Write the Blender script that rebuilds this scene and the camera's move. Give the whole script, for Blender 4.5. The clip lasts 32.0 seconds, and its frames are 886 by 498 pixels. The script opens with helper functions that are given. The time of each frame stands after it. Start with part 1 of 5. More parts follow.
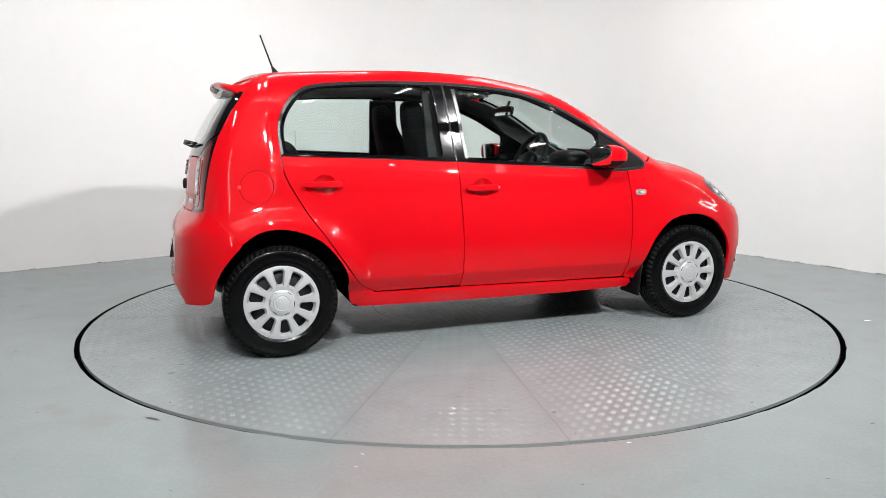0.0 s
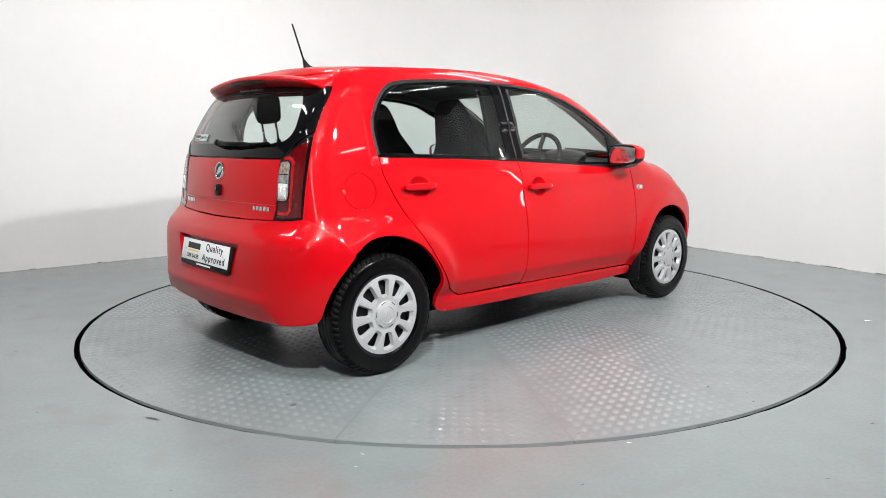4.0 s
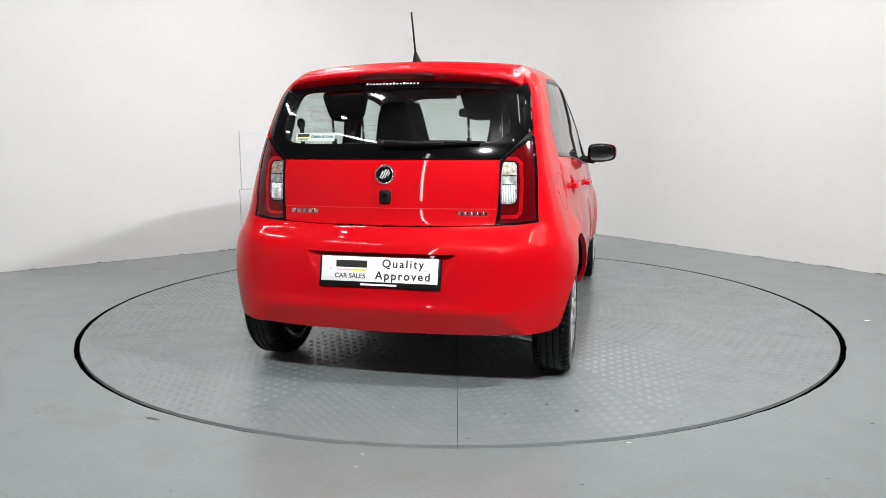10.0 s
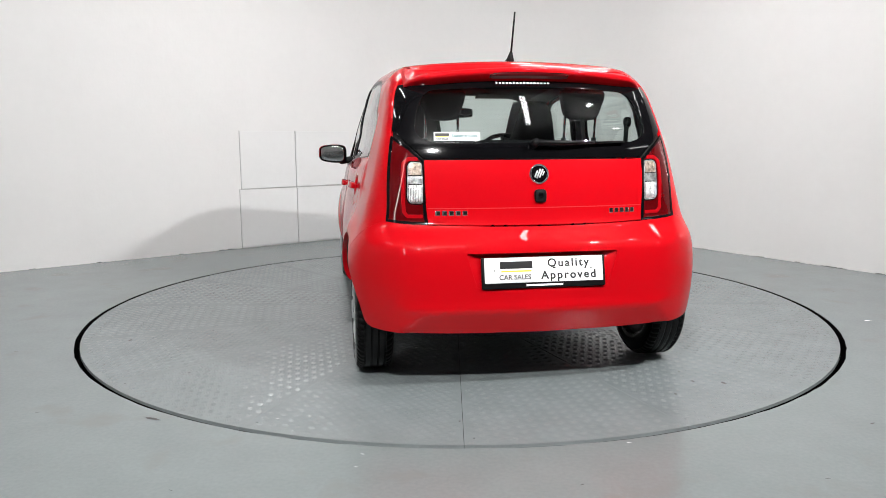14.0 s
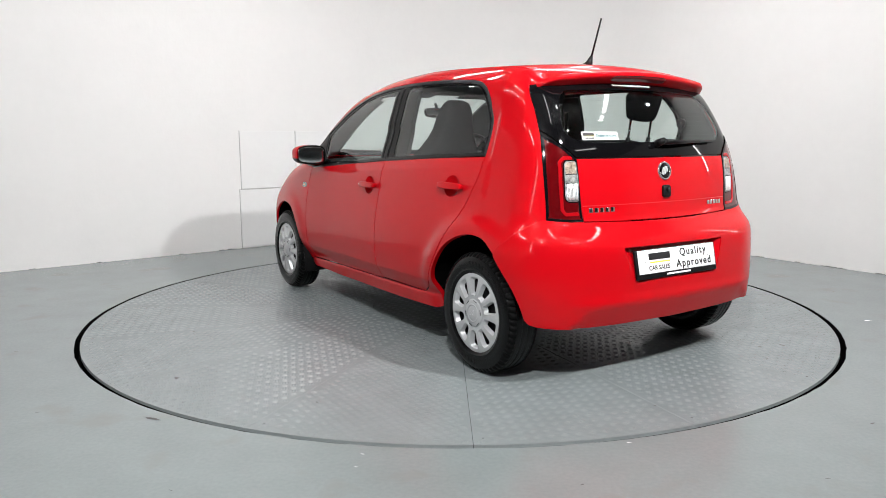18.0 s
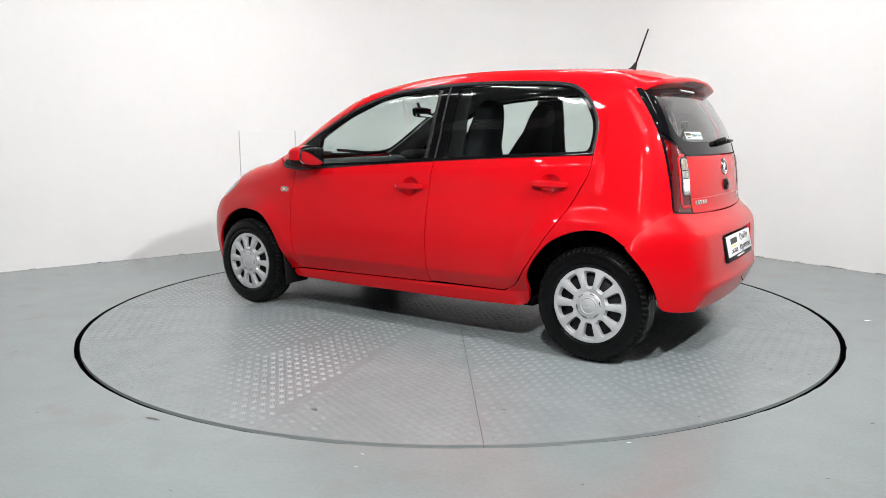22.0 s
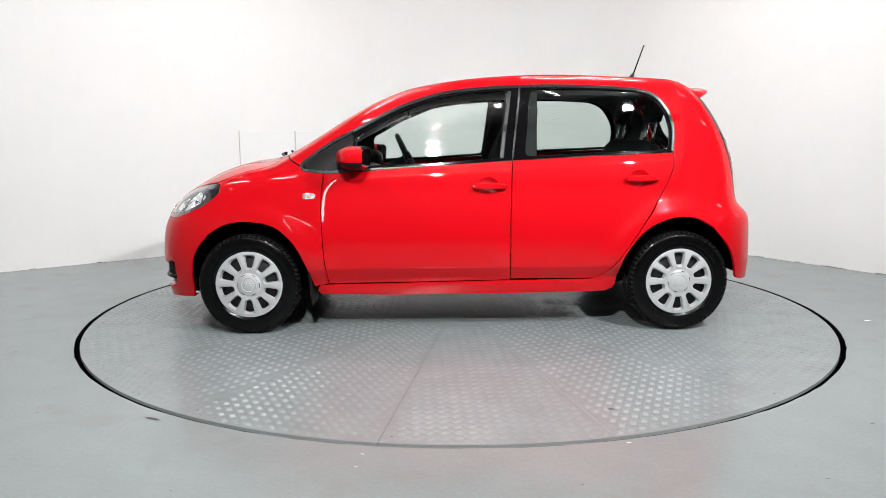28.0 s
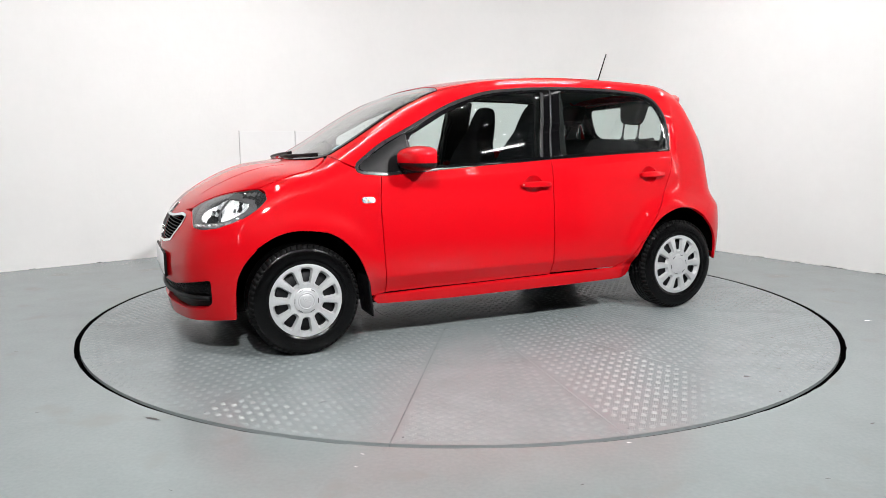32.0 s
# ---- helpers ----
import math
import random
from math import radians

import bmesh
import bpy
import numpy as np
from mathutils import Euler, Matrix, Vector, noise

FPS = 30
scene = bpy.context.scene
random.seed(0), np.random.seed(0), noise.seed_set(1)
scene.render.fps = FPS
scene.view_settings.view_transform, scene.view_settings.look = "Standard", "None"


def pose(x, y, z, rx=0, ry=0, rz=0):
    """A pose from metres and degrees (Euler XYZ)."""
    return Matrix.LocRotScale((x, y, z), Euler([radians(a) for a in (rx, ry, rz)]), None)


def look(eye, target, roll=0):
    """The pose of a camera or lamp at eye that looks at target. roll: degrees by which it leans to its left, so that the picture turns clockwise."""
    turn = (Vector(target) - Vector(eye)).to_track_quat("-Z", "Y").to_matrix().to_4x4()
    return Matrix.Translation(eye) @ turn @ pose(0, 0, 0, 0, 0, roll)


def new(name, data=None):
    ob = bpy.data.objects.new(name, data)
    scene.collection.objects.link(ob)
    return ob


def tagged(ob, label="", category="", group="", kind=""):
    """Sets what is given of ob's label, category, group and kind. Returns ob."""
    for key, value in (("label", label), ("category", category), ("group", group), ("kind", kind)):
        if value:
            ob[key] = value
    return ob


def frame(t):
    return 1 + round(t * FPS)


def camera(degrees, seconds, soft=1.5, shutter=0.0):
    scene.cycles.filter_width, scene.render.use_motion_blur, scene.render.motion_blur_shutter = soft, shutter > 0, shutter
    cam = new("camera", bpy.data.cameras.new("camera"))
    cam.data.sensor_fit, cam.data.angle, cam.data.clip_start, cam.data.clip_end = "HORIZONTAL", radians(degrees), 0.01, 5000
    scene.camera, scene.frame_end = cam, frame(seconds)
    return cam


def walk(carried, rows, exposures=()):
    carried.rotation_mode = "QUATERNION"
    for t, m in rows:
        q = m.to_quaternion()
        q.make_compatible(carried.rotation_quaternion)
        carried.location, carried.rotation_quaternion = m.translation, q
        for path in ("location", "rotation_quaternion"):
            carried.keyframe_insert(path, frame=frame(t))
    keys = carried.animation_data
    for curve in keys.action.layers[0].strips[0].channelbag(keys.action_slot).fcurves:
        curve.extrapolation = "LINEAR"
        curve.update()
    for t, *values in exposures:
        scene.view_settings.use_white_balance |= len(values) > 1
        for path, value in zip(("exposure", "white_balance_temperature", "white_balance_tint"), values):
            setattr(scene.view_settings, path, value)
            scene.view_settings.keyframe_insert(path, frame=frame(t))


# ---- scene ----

# ---- camera ----
cam = camera(62.76, 32.0, soft=.5)
EYE = (0.0, -4.7297, 1.0928)
AIM = (EYE[0] - math.sin(.018444) * math.cos(-.151307), EYE[1] + math.cos(.018444) * math.cos(-.151307), EYE[2] + math.sin(-.151307))
walk(cam, [(0.0, look(EYE, AIM, -.239)), (32.0, look(EYE, AIM, -.239))], [(0.0, -.01), (5.0, -.03), (11.0, -.23), (15.0, -.25), (19.0, -.12), (26.0, -.01), (32.0, -.02)])

# the table's turn in degrees, every two seconds
TURN = [20.204, 31.700, 43.063, 54.389, 65.744, 77.164, 88.666, 100.250, 111.902, 123.602, 135.328, 147.060, 158.785,
        170.502, 182.228, 193.999, 205.882]
CAR_AT = (-.0222, -.062)

# ---- light ----
CEIL = 3.4
world = bpy.data.worlds.new("room_air")
scene.world = world
world.use_nodes = True
world.node_tree.nodes["Background"].inputs[0].default_value = (.9, .95, 1, 1)
world.node_tree.nodes["Background"].inputs[1].default_value = .02
TUBE_POWER, STAND_POWER, FLOOD_POWER = 62.0, 26.0, 5300.0


# ---- materials ----
def mat(name, color, rough=.5, metal=0.0, coat=0.0, spec=.5, bump=None, vary=None, emit=None, transmission=0.0, ior=1.5, wear=None):
    """Principled material; bump (scale, strength), vary (scale, amount), wear (scale, colour, amount) are in object metres."""
    m = bpy.data.materials.new(name)
    m.use_nodes = True
    nt = m.node_tree
    b = nt.nodes["Principled BSDF"]
    b.inputs["Base Color"].default_value = (*color, 1)
    b.inputs["Roughness"].default_value = rough
    b.inputs["Metallic"].default_value = metal
    b.inputs["Specular IOR Level"].default_value = spec
    b.inputs["Coat Weight"].default_value = coat
    b.inputs["Coat Roughness"].default_value = .02
    b.inputs["IOR"].default_value = ior
    b.inputs["Transmission Weight"].default_value = transmission
    if emit:
        b.inputs["Emission Color"].default_value = (*emit[0], 1)
        b.inputs["Emission Strength"].default_value = emit[1]
    tc = nt.nodes.new("ShaderNodeTexCoord")

    def noise_at(scale, detail=6.0):
        n = nt.nodes.new("ShaderNodeTexNoise")
        n.inputs["Scale"].default_value, n.inputs["Detail"].default_value = scale, detail
        nt.links.new(tc.outputs["Object"], n.inputs["Vector"])
        return n

    if vary:
        col, prev = None, None
        for k, (scale, amount) in enumerate(vary):
            n = noise_at(scale)
            r = nt.nodes.new("ShaderNodeMapRange")
            r.inputs["From Min"].default_value, r.inputs["From Max"].default_value = .3, .7
            r.inputs["To Min"].default_value, r.inputs["To Max"].default_value = 1 - amount, 1 + amount
            nt.links.new(n.outputs["Fac"], r.inputs["Value"])
            mix = nt.nodes.new("ShaderNodeMix")
            mix.data_type, mix.blend_type = "RGBA", "MULTIPLY"
            mix.inputs["Factor"].default_value = 1
            mix.inputs["A"].default_value = (*color, 1)
            if prev:
                nt.links.new(prev, mix.inputs["A"])
            nt.links.new(r.outputs["Result"], mix.inputs["B"])
            prev = mix.outputs["Result"]
            if k == 0:
                rr = nt.nodes.new("ShaderNodeMapRange")
                rr.inputs["From Min"].default_value, rr.inputs["From Max"].default_value = .3, .7
                rr.inputs["To Min"].default_value, rr.inputs["To Max"].default_value = rough * (1 - amount), min(1, rough * (1 + amount))
                nt.links.new(n.outputs["Fac"], rr.inputs["Value"])
                nt.links.new(rr.outputs["Result"], b.inputs["Roughness"])
        if wear:
            scale, wcol, lo, hi = wear
            n = noise_at(scale, 10)
            r = nt.nodes.new("ShaderNodeMapRange")
            r.inputs["From Min"].default_value, r.inputs["From Max"].default_value = lo, hi
            nt.links.new(n.outputs["Fac"], r.inputs["Value"])
            mix = nt.nodes.new("ShaderNodeMix")
            mix.data_type = "RGBA"
            mix.inputs["B"].default_value = (*wcol, 1)
            nt.links.new(r.outputs["Result"], mix.inputs["Factor"])
            nt.links.new(prev, mix.inputs["A"])
            prev = mix.outputs["Result"]
        nt.links.new(prev, b.inputs["Base Color"])
    if bump:
        last = None
        for scale, strength in bump:
            n = noise_at(scale, 4)
            bp = nt.nodes.new("ShaderNodeBump")
            bp.inputs["Strength"].default_value, bp.inputs["Distance"].default_value = 1, strength
            nt.links.new(n.outputs["Fac"], bp.inputs["Height"])
            if last:
                nt.links.new(last, bp.inputs["Normal"])
            last = bp.outputs["Normal"]
        nt.links.new(last, b.inputs["Normal"])
    return m


def glass(name, tint, gloss=1.0):
    """Thin pane: tinted see-through with a Fresnel sheen."""
    m = bpy.data.materials.new(name)
    m.use_nodes = True
    nt = m.node_tree
    nt.nodes.remove(nt.nodes["Principled BSDF"])
    tr, gl, lw, pw, ma, mx = (nt.nodes.new(k) for k in ("ShaderNodeBsdfTransparent", "ShaderNodeBsdfGlossy", "ShaderNodeLayerWeight", "ShaderNodeMath",
                                                    "ShaderNodeMath", "ShaderNodeMixShader"))
    tr.inputs["Color"].default_value = (*tint, 1)
    gl.inputs["Roughness"].default_value = .005
    gl.inputs["Color"].default_value = (gloss, gloss, gloss, 1)
    lw.inputs["Blend"].default_value = .5
    pw.operation, ma.operation = "POWER", "MULTIPLY_ADD"
    pw.inputs[1].default_value = 4
    ma.inputs[1].default_value, ma.inputs[2].default_value = .92, .055
    nt.links.new(lw.outputs["Facing"], pw.inputs[0])
    nt.links.new(pw.outputs[0], ma.inputs[0])
    nt.links.new(ma.outputs[0], mx.inputs[0])
    nt.links.new(tr.outputs[0], mx.inputs[1])
    nt.links.new(gl.outputs[0], mx.inputs[2])
    nt.links.new(mx.outputs[0], nt.nodes["Material Output"].inputs["Surface"])
    return m


RED = mat("red_car_paint", (.445, .0019, .0056), .42, coat=.70, spec=.02, vary=[(220, .03), (3, .015)])
RED_DULL = mat("dull_red_paint", (.45, .006, .008), .45, vary=[(40, .06)])
BLACK_GLOSS = mat("gloss_black_trim", (.0025, .0025, .003), .05, spec=.3, vary=[(60, .1)])
BLACK_SATIN = mat("satin_black_trim", (.003, .003, .0034), .07, spec=.14, vary=[(60, .1)])
BLACK = mat("black_grained_plastic", (.0055, .0055, .006), .42, spec=.13, vary=[(90, .2), (7, .1)], bump=[(900, .0003)])
RUBBER = mat("tyre_rubber", (.0018, .0018, .0020), .15, spec=.20, vary=[(30, .25), (5, .15)], bump=[(600, .0003)])
BEZEL = mat("dark_grey_lamp_bezel", (.05, .05, .052), .35, spec=.4, vary=[(40, .1)])
CHANNEL = mat("grey_window_channel", (.013, .013, .014), .30, spec=.35, vary=[(60, .12)])
TREAD = mat("tyre_tread_rubber", (.0028, .0028, .0029), .55, spec=.08, vary=[(40, .2)])
SEAL = mat("window_seal_rubber", (.006, .006, .006), .55, spec=.15, vary=[(50, .2)])
LINER = mat("wheel_arch_felt", (.003, .003, .003), .9, spec=0.0, vary=[(60, .3)])
SILVER = mat("silver_painted_plastic", (.42, .43, .44), .34, metal=.25, coat=.3, vary=[(300, .05), (8, .04)])
STEEL = mat("dark_steel_rim", (.02, .02, .022), .5, metal=.6, vary=[(40, .2)])
CHROME = mat("chrome", (.86, .86, .87), .06, metal=1.0, vary=[(80, .04)])
GREY_TRIM = mat("grey_interior_plastic", (.016, .016, .017), .55, spec=.08, vary=[(60, .12), (6, .08)], bump=[(700, .0003)])
SEAT = mat("charcoal_seat_cloth", (.008, .0083, .0092), .85, spec=.05, vary=[(180, .3), (9, .12)], bump=[(500, .0006)])
PILLAR = mat("grey_pillar_trim", (.17, .17, .172), .6, spec=.1, vary=[(60, .12), (6, .08)])
DASH = mat("grey_dashboard_plastic", (.06, .06, .063), .5, spec=.2, vary=[(60, .12), (6, .08)], bump=[(700, .0003)])
HEADLINER = mat("grey_headliner_cloth", (.11, .11, .11), .9, spec=.1, vary=[(120, .08), (4, .04)])
TINT = glass("green_tinted_glass", (.84, .905, .885))
TINT_DARK = glass("rear_privacy_glass", (.83, .895, .875))
CLEAR = glass("clear_lens", (.92, .94, .95))
RED_LENS = mat("red_lamp_lens", (.30, .002, .005), .08, coat=.5, vary=[(25, .12)])
RED_DEEP = mat("deep_red_lamp_lens", (.075, .0010, .002), .08, coat=.5, vary=[(25, .12)])
BRAKE_LENS = mat("dull_red_brake_lens", (.10, .0012, .003), .35, spec=.2, vary=[(25, .12)])
REFLECTOR = mat("lamp_reflector", (.90, .91, .92), .26, metal=.45, vary=[(40, .15)])
WHITE_LENS = mat("faceted_lamp_lens", (.36, .36, .365), .16, metal=.55, coat=.8, vary=[(45, .5), (110, .3)], bump=[(38, .010)])
AMBER_LENS = mat("amber_tinted_lens", (.32, .25, .20), .18, metal=.3, coat=.8, vary=[(60, .5), (110, .3)], bump=[(38, .010)])
PLATE_WHITE = mat("white_plate_film", (.78, .79, .80), .30, coat=.3, vary=[(30, .03)])
INK = mat("black_ink", (.010, .010, .011), .5, vary=[(60, .1)])
YELLOW = mat("yellow_ink", (.80, .62, .03), .5, vary=[(60, .06)])
WHITE_INK = mat("white_vinyl", (.80, .81, .82), .5, vary=[(60, .04)])
BLUE_PAPER = mat("pale_blue_disc", (.35, .60, .68), .6, vary=[(80, .1)])
AMBER = mat("amber_bulb", (.85, .30, .10), .3, vary=[(40, .1)])
STICKER = mat("pale_window_sticker", (.46, .50, .48), .5, vary=[(60, .04)])
TEAL = mat("teal_ink", (.01, .09, .11), .5, vary=[(60, .08)])
WALL = mat("white_wall_paint", (.715, .710, .705), .75, vary=[(2.2, .012), (14, .008)], bump=[(45, .0008), (2.5, .006)])
GAP = mat("shadowed_joint", (.40, .40, .40), .8, vary=[(30, .2)])
PANEL = mat("white_panel_paint", (.715, .715, .715), .6, vary=[(2, .012), (20, .01)])
DARK_WALL = mat("dark_wall_paint", (.06, .06, .062), .85, vary=[(1.2, .2), (10, .1)])
SIDE_WALL = mat("pale_side_wall_paint", (.56, .56, .56), .85, vary=[(1.2, .15), (10, .1)])
CEILING = mat("pale_grey_ceiling_paint", (.15, .15, .153), .9, vary=[(1.5, .15), (12, .1)])
FLOOR = mat("grey_floor_paint", (.198, .228, .229), .22, vary=[(60, .04), (5, .035), (.8, .025)], bump=[(9, .0009), (160, .00025)],
            wear=(3.3, (.19, .205, .20), .60, .72))
PLATE = mat("grey_painted_tread_plate", (.200, .226, .230), .23, vary=[(6, .06), (1.1, .05), (90, .04)], bump=[(9, .0010)],
            wear=(5, (.19, .205, .205), .66, .80))
PIT = mat("dark_pit_steel", (.006, .006, .006), .8, spec=0.0, vary=[(20, .3)])
SCUFF = mat("black_rubber_scuff", (.03, .03, .03), .7, vary=[(40, .3)])
CHIP = mat("pale_paint_chip", (.7, .72, .72), .6, vary=[(40, .1)])
TUBE = mat("white_led_diffuser", (.9, .9, .9), .5, emit=((1.0, .992, .985), TUBE_POWER))
TUBE_DIM = mat("dimmed_led_diffuser", (.9, .9, .9), .5, emit=((1.0, .992, .985), .4 * TUBE_POWER))
STAND_TUBE = mat("white_stand_tube", (.9, .9, .9), .5, emit=((1.0, .992, .985), STAND_POWER))
FLOOD = mat("white_flood_lens", (.9, .9, .9), .5, emit=((1.0, .992, .985), FLOOD_POWER))
SPOT = mat("white_spot_lens", (.9, .9, .9), .5, emit=((1.0, .992, .985), 80.0))
HOUSING = mat("white_lamp_housing", (.6, .6, .6), .5, vary=[(30, .05)])


# ---- mesh helpers ----
def part(name, bm, material, parent=None, label="", smooth=True):
    me = bpy.data.meshes.new(name)
    if isinstance(bm, bmesh.types.BMesh):
        bm.to_mesh(me)
        bm.free()
    else:
        me.from_pydata([tuple(v) for v in bm[0]], [], bm[1])
    if smooth:
        me.shade_smooth()
    me.materials.append(material)
    ob = new(name, me)
    if parent is not None:
        ob.parent = parent
    if label:
        ob["label"] = label
    return ob


def box(size, at=(0, 0, 0), turn=(0, 0, 0), bevel=.005, segs=2, bm=None):
    bm = bm or bmesh.new()
    m = pose(*at, *turn) @ Matrix.Diagonal((*size, 1))
    made = bmesh.ops.create_cube(bm, size=1, matrix=m)
    if bevel:
        edges = list({e for v in made["verts"] for e in v.link_edges})
        bmesh.ops.bevel(bm, geom=edges, offset=bevel, segments=segs, profile=.5, affect="EDGES")
    return bm


def blob(size, at=(0, 0, 0), turn=(0, 0, 0), power=3.5, n=10, shape=None):
    """A cushion-like box; shape(x, y, z) in -1..1 bends it before it is scaled to size."""
    bm = bmesh.new()
    bmesh.ops.create_cube(bm, size=2)
    bmesh.ops.subdivide_edges(bm, edges=bm.edges[:], cuts=n, use_grid_fill=True)
    m = pose(*at, *turn)
    for v in bm.verts:
        c = v.co
        r = (abs(c.x) ** power + abs(c.y) ** power + abs(c.z) ** power) ** (1 / power)
        q = c / r
        x, y, z = shape(q.x, q.y, q.z) if shape else q
        v.co = m @ Vector((x * size[0] / 2, y * size[1] / 2, z * size[2] / 2))
    return bm


def tube(path, radius, sides=8, cap=True):
    """A rod along points; radius is one number or one for each point."""
    pts = [Vector(p) for p in path]
    rad = radius if isinstance(radius, (list, tuple)) else [radius] * len(pts)
    verts, faces = [], []
    up = Vector((0, 0, 1))
    for i, p in enumerate(pts):
        d = (pts[min(i + 1, len(pts) - 1)] - pts[max(i - 1, 0)]).normalized()
        a = d.cross(up if abs(d.z) < .9 else Vector((1, 0, 0))).normalized()
        b = d.cross(a)
        for k in range(sides):
            w = 2 * math.pi * k / sides
            verts.append(p + (a * math.cos(w) + b * math.sin(w)) * rad[i])
    for i in range(len(pts) - 1):
        for k in range(sides):
            j = (k + 1) % sides
            faces.append((i * sides + k, i * sides + j, (i + 1) * sides + j, (i + 1) * sides + k))
    if cap:
        faces.append(tuple(range(sides))[::-1])
        faces.append(tuple((len(pts) - 1) * sides + k for k in range(sides)))
    return verts, faces


def lathe(profile, steps=64, axis="y", closed=False):
    """Turns (radius, along) points round an axis."""
    verts, faces, n = [], [], len(profile)
    for k in range(steps):
        a = 2 * math.pi * k / steps
        for r, h in profile:
            verts.append((r * math.cos(a), h, r * math.sin(a)) if axis == "y" else (r * math.cos(a), r * math.sin(a), h))
    for k in range(steps):
        j = (k + 1) % steps
        for i in range(n if closed else n - 1):
            i2 = (i + 1) % n
            faces.append((k * n + i, k * n + i2, j * n + i2, j * n + i) if axis == "y" else (k * n + i, j * n + i, j * n + i2, k * n + i2))
    return verts, faces


def writing(text, size, material, m, parent, name="lettering", depth=.0006, bold=0.0, align="CENTER", spread=1.0):
    cu = bpy.data.curves.new(name, "FONT")
    cu.body, cu.size, cu.align_x, cu.align_y, cu.extrude, cu.offset = text, size, align, "CENTER", depth, bold
    cu.space_character = spread
    tmp = new(name, cu)
    me = bpy.data.meshes.new_from_object(tmp.evaluated_get(bpy.context.evaluated_depsgraph_get()))
    bpy.data.objects.remove(tmp)
    me.transform(m)
    me.materials.clear()
    me.materials.append(material)
    ob = new(name, me)
    ob.parent = parent
    return ob


def thing(name, label, category, group="", kind=""):
    return tagged(new(name), label, category, group, kind)


# ---- room ----
CORNER, ALONG_L, ALONG_R = Vector((.743, 4.838)), Vector((-.7788, -.6272)), Vector((.5761, -.8174))
COVE = 1.9


def wall(name, pts, label, thick=.2, height=CEIL, material=None):
    """An upright wall along plan points, the room to the right hand of the way."""
    p = [Vector(q) for q in pts]
    out = []
    for i in range(len(p)):
        d = (p[min(i + 1, len(p) - 1)] - p[max(i - 1, 0)]).normalized()
        out.append(p[i] + Vector((-d.y, d.x)) * thick)
    verts, faces, n = [], [], len(p)
    for q in p + out:
        verts += [(q.x, q.y, -.05), (q.x, q.y, height)]
    for i in range(n - 1):
        a, b, c, d = 2 * i, 2 * i + 2, 2 * (n + i), 2 * (n + i) + 2
        faces += [(a, b, b + 1, a + 1), (c + 1, d + 1, d, c)]
    base = len(verts)
    verts += [tuple(v) for v in verts]
    for i in range(n - 1):
        a, b, c, d = (base + k for k in (2 * i, 2 * i + 2, 2 * (n + i), 2 * (n + i) + 2))
        faces += [(a + 1, b + 1, d + 1, c + 1), (a, c, d, b)]
    faces += [tuple(base + k for k in q) for q in ((0, 1, 2 * n + 1, 2 * n), (2 * n - 2, 4 * n - 2, 4 * n - 1, 2 * n - 1))]
    return tagged(part(name, (verts, faces), material or WALL, smooth=len(pts) > 4), label, "wall", kind="structure")


# the cove: an arc that meets both walls
half_angle = math.acos(max(-1, min(1, ALONG_L.dot(ALONG_R)))) / 2
reach = COVE
arc_r = reach * math.tan(half_angle)
bis = (ALONG_L + ALONG_R).normalized()
arc_c = CORNER + bis * (reach / math.cos(half_angle))
pl, pr = CORNER + ALONG_L * reach, CORNER + ALONG_R * reach
a0, a1 = math.atan2(pl.y - arc_c.y, pl.x - arc_c.x), math.atan2(pr.y - arc_c.y, pr.x - arc_c.x)
arc = [arc_c + Vector((math.cos(a0 + (a1 - a0) * k / 32), math.sin(a0 + (a1 - a0) * k / 32))) * arc_r for k in range(33)]
FAR_L, FAR_R = 10.4, 10.4
end_l, end_r = CORNER + ALONG_L * FAR_L, CORNER + ALONG_R * FAR_R
back = CORNER + ALONG_L * FAR_L + ALONG_R * FAR_R
wall("wall_left", [end_l, pl], "plain white painted plaster wall beside the turntable")
wall("wall_cove", arc, "rounded white plaster corner joining two walls")
wall("wall_right", [pr, end_r], "plain white painted plaster wall with chipped foot")
wall("wall_behind", [end_r, back], "plain dark grey wall behind the camera", material=DARK_WALL)
wall("wall_side", [back, end_l], "plain pale painted wall behind the camera", material=SIDE_WALL)

plan = [end_l, *arc, end_r, back]
ceiling = part("ceiling", ([(q.x, q.y, z) for z in (CEIL, CEIL + .2) for q in plan],
                           [tuple(range(len(plan)))[::1], tuple(range(len(plan), 2 * len(plan)))]), CEILING, smooth=False)
tagged(ceiling, "pale grey ceiling with dark beams and white light fittings", "ceiling", kind="structure")

# floor: one sheet with a round pit for the table
R_TABLE, R_PIT, N_RIM = 2.250, 2.279, 192
rng = random.Random(4)
ring, outer_pts = [], []
for k in range(N_RIM):
    a = 2 * math.pi * k / N_RIM
    r = R_PIT + rng.uniform(-.002, .002)
    ring.append((r * math.cos(a), r * math.sin(a)))
pit_faces = [(k, (k + 1) % N_RIM, N_RIM + (k + 1) % N_RIM, N_RIM + k)[::-1] for k in range(N_RIM)]
tagged(part("pit_wall", ([(x, y, -.003) for x, y in ring] + [(x, y, -.12) for x, y in ring], pit_faces), PIT), "dark steel rim of the turntable pit", "floor", kind="structure")
verts, faces = [(x, y, 0) for x, y in ring] + [(x, y, -.003) for x, y in ring], list(pit_faces)
for scale_k, rad in enumerate((2.6, 14.0)):
    verts += [(rad * math.cos(2 * math.pi * k / N_RIM), rad * math.sin(2 * math.pi * k / N_RIM), 0) for k in range(N_RIM)]
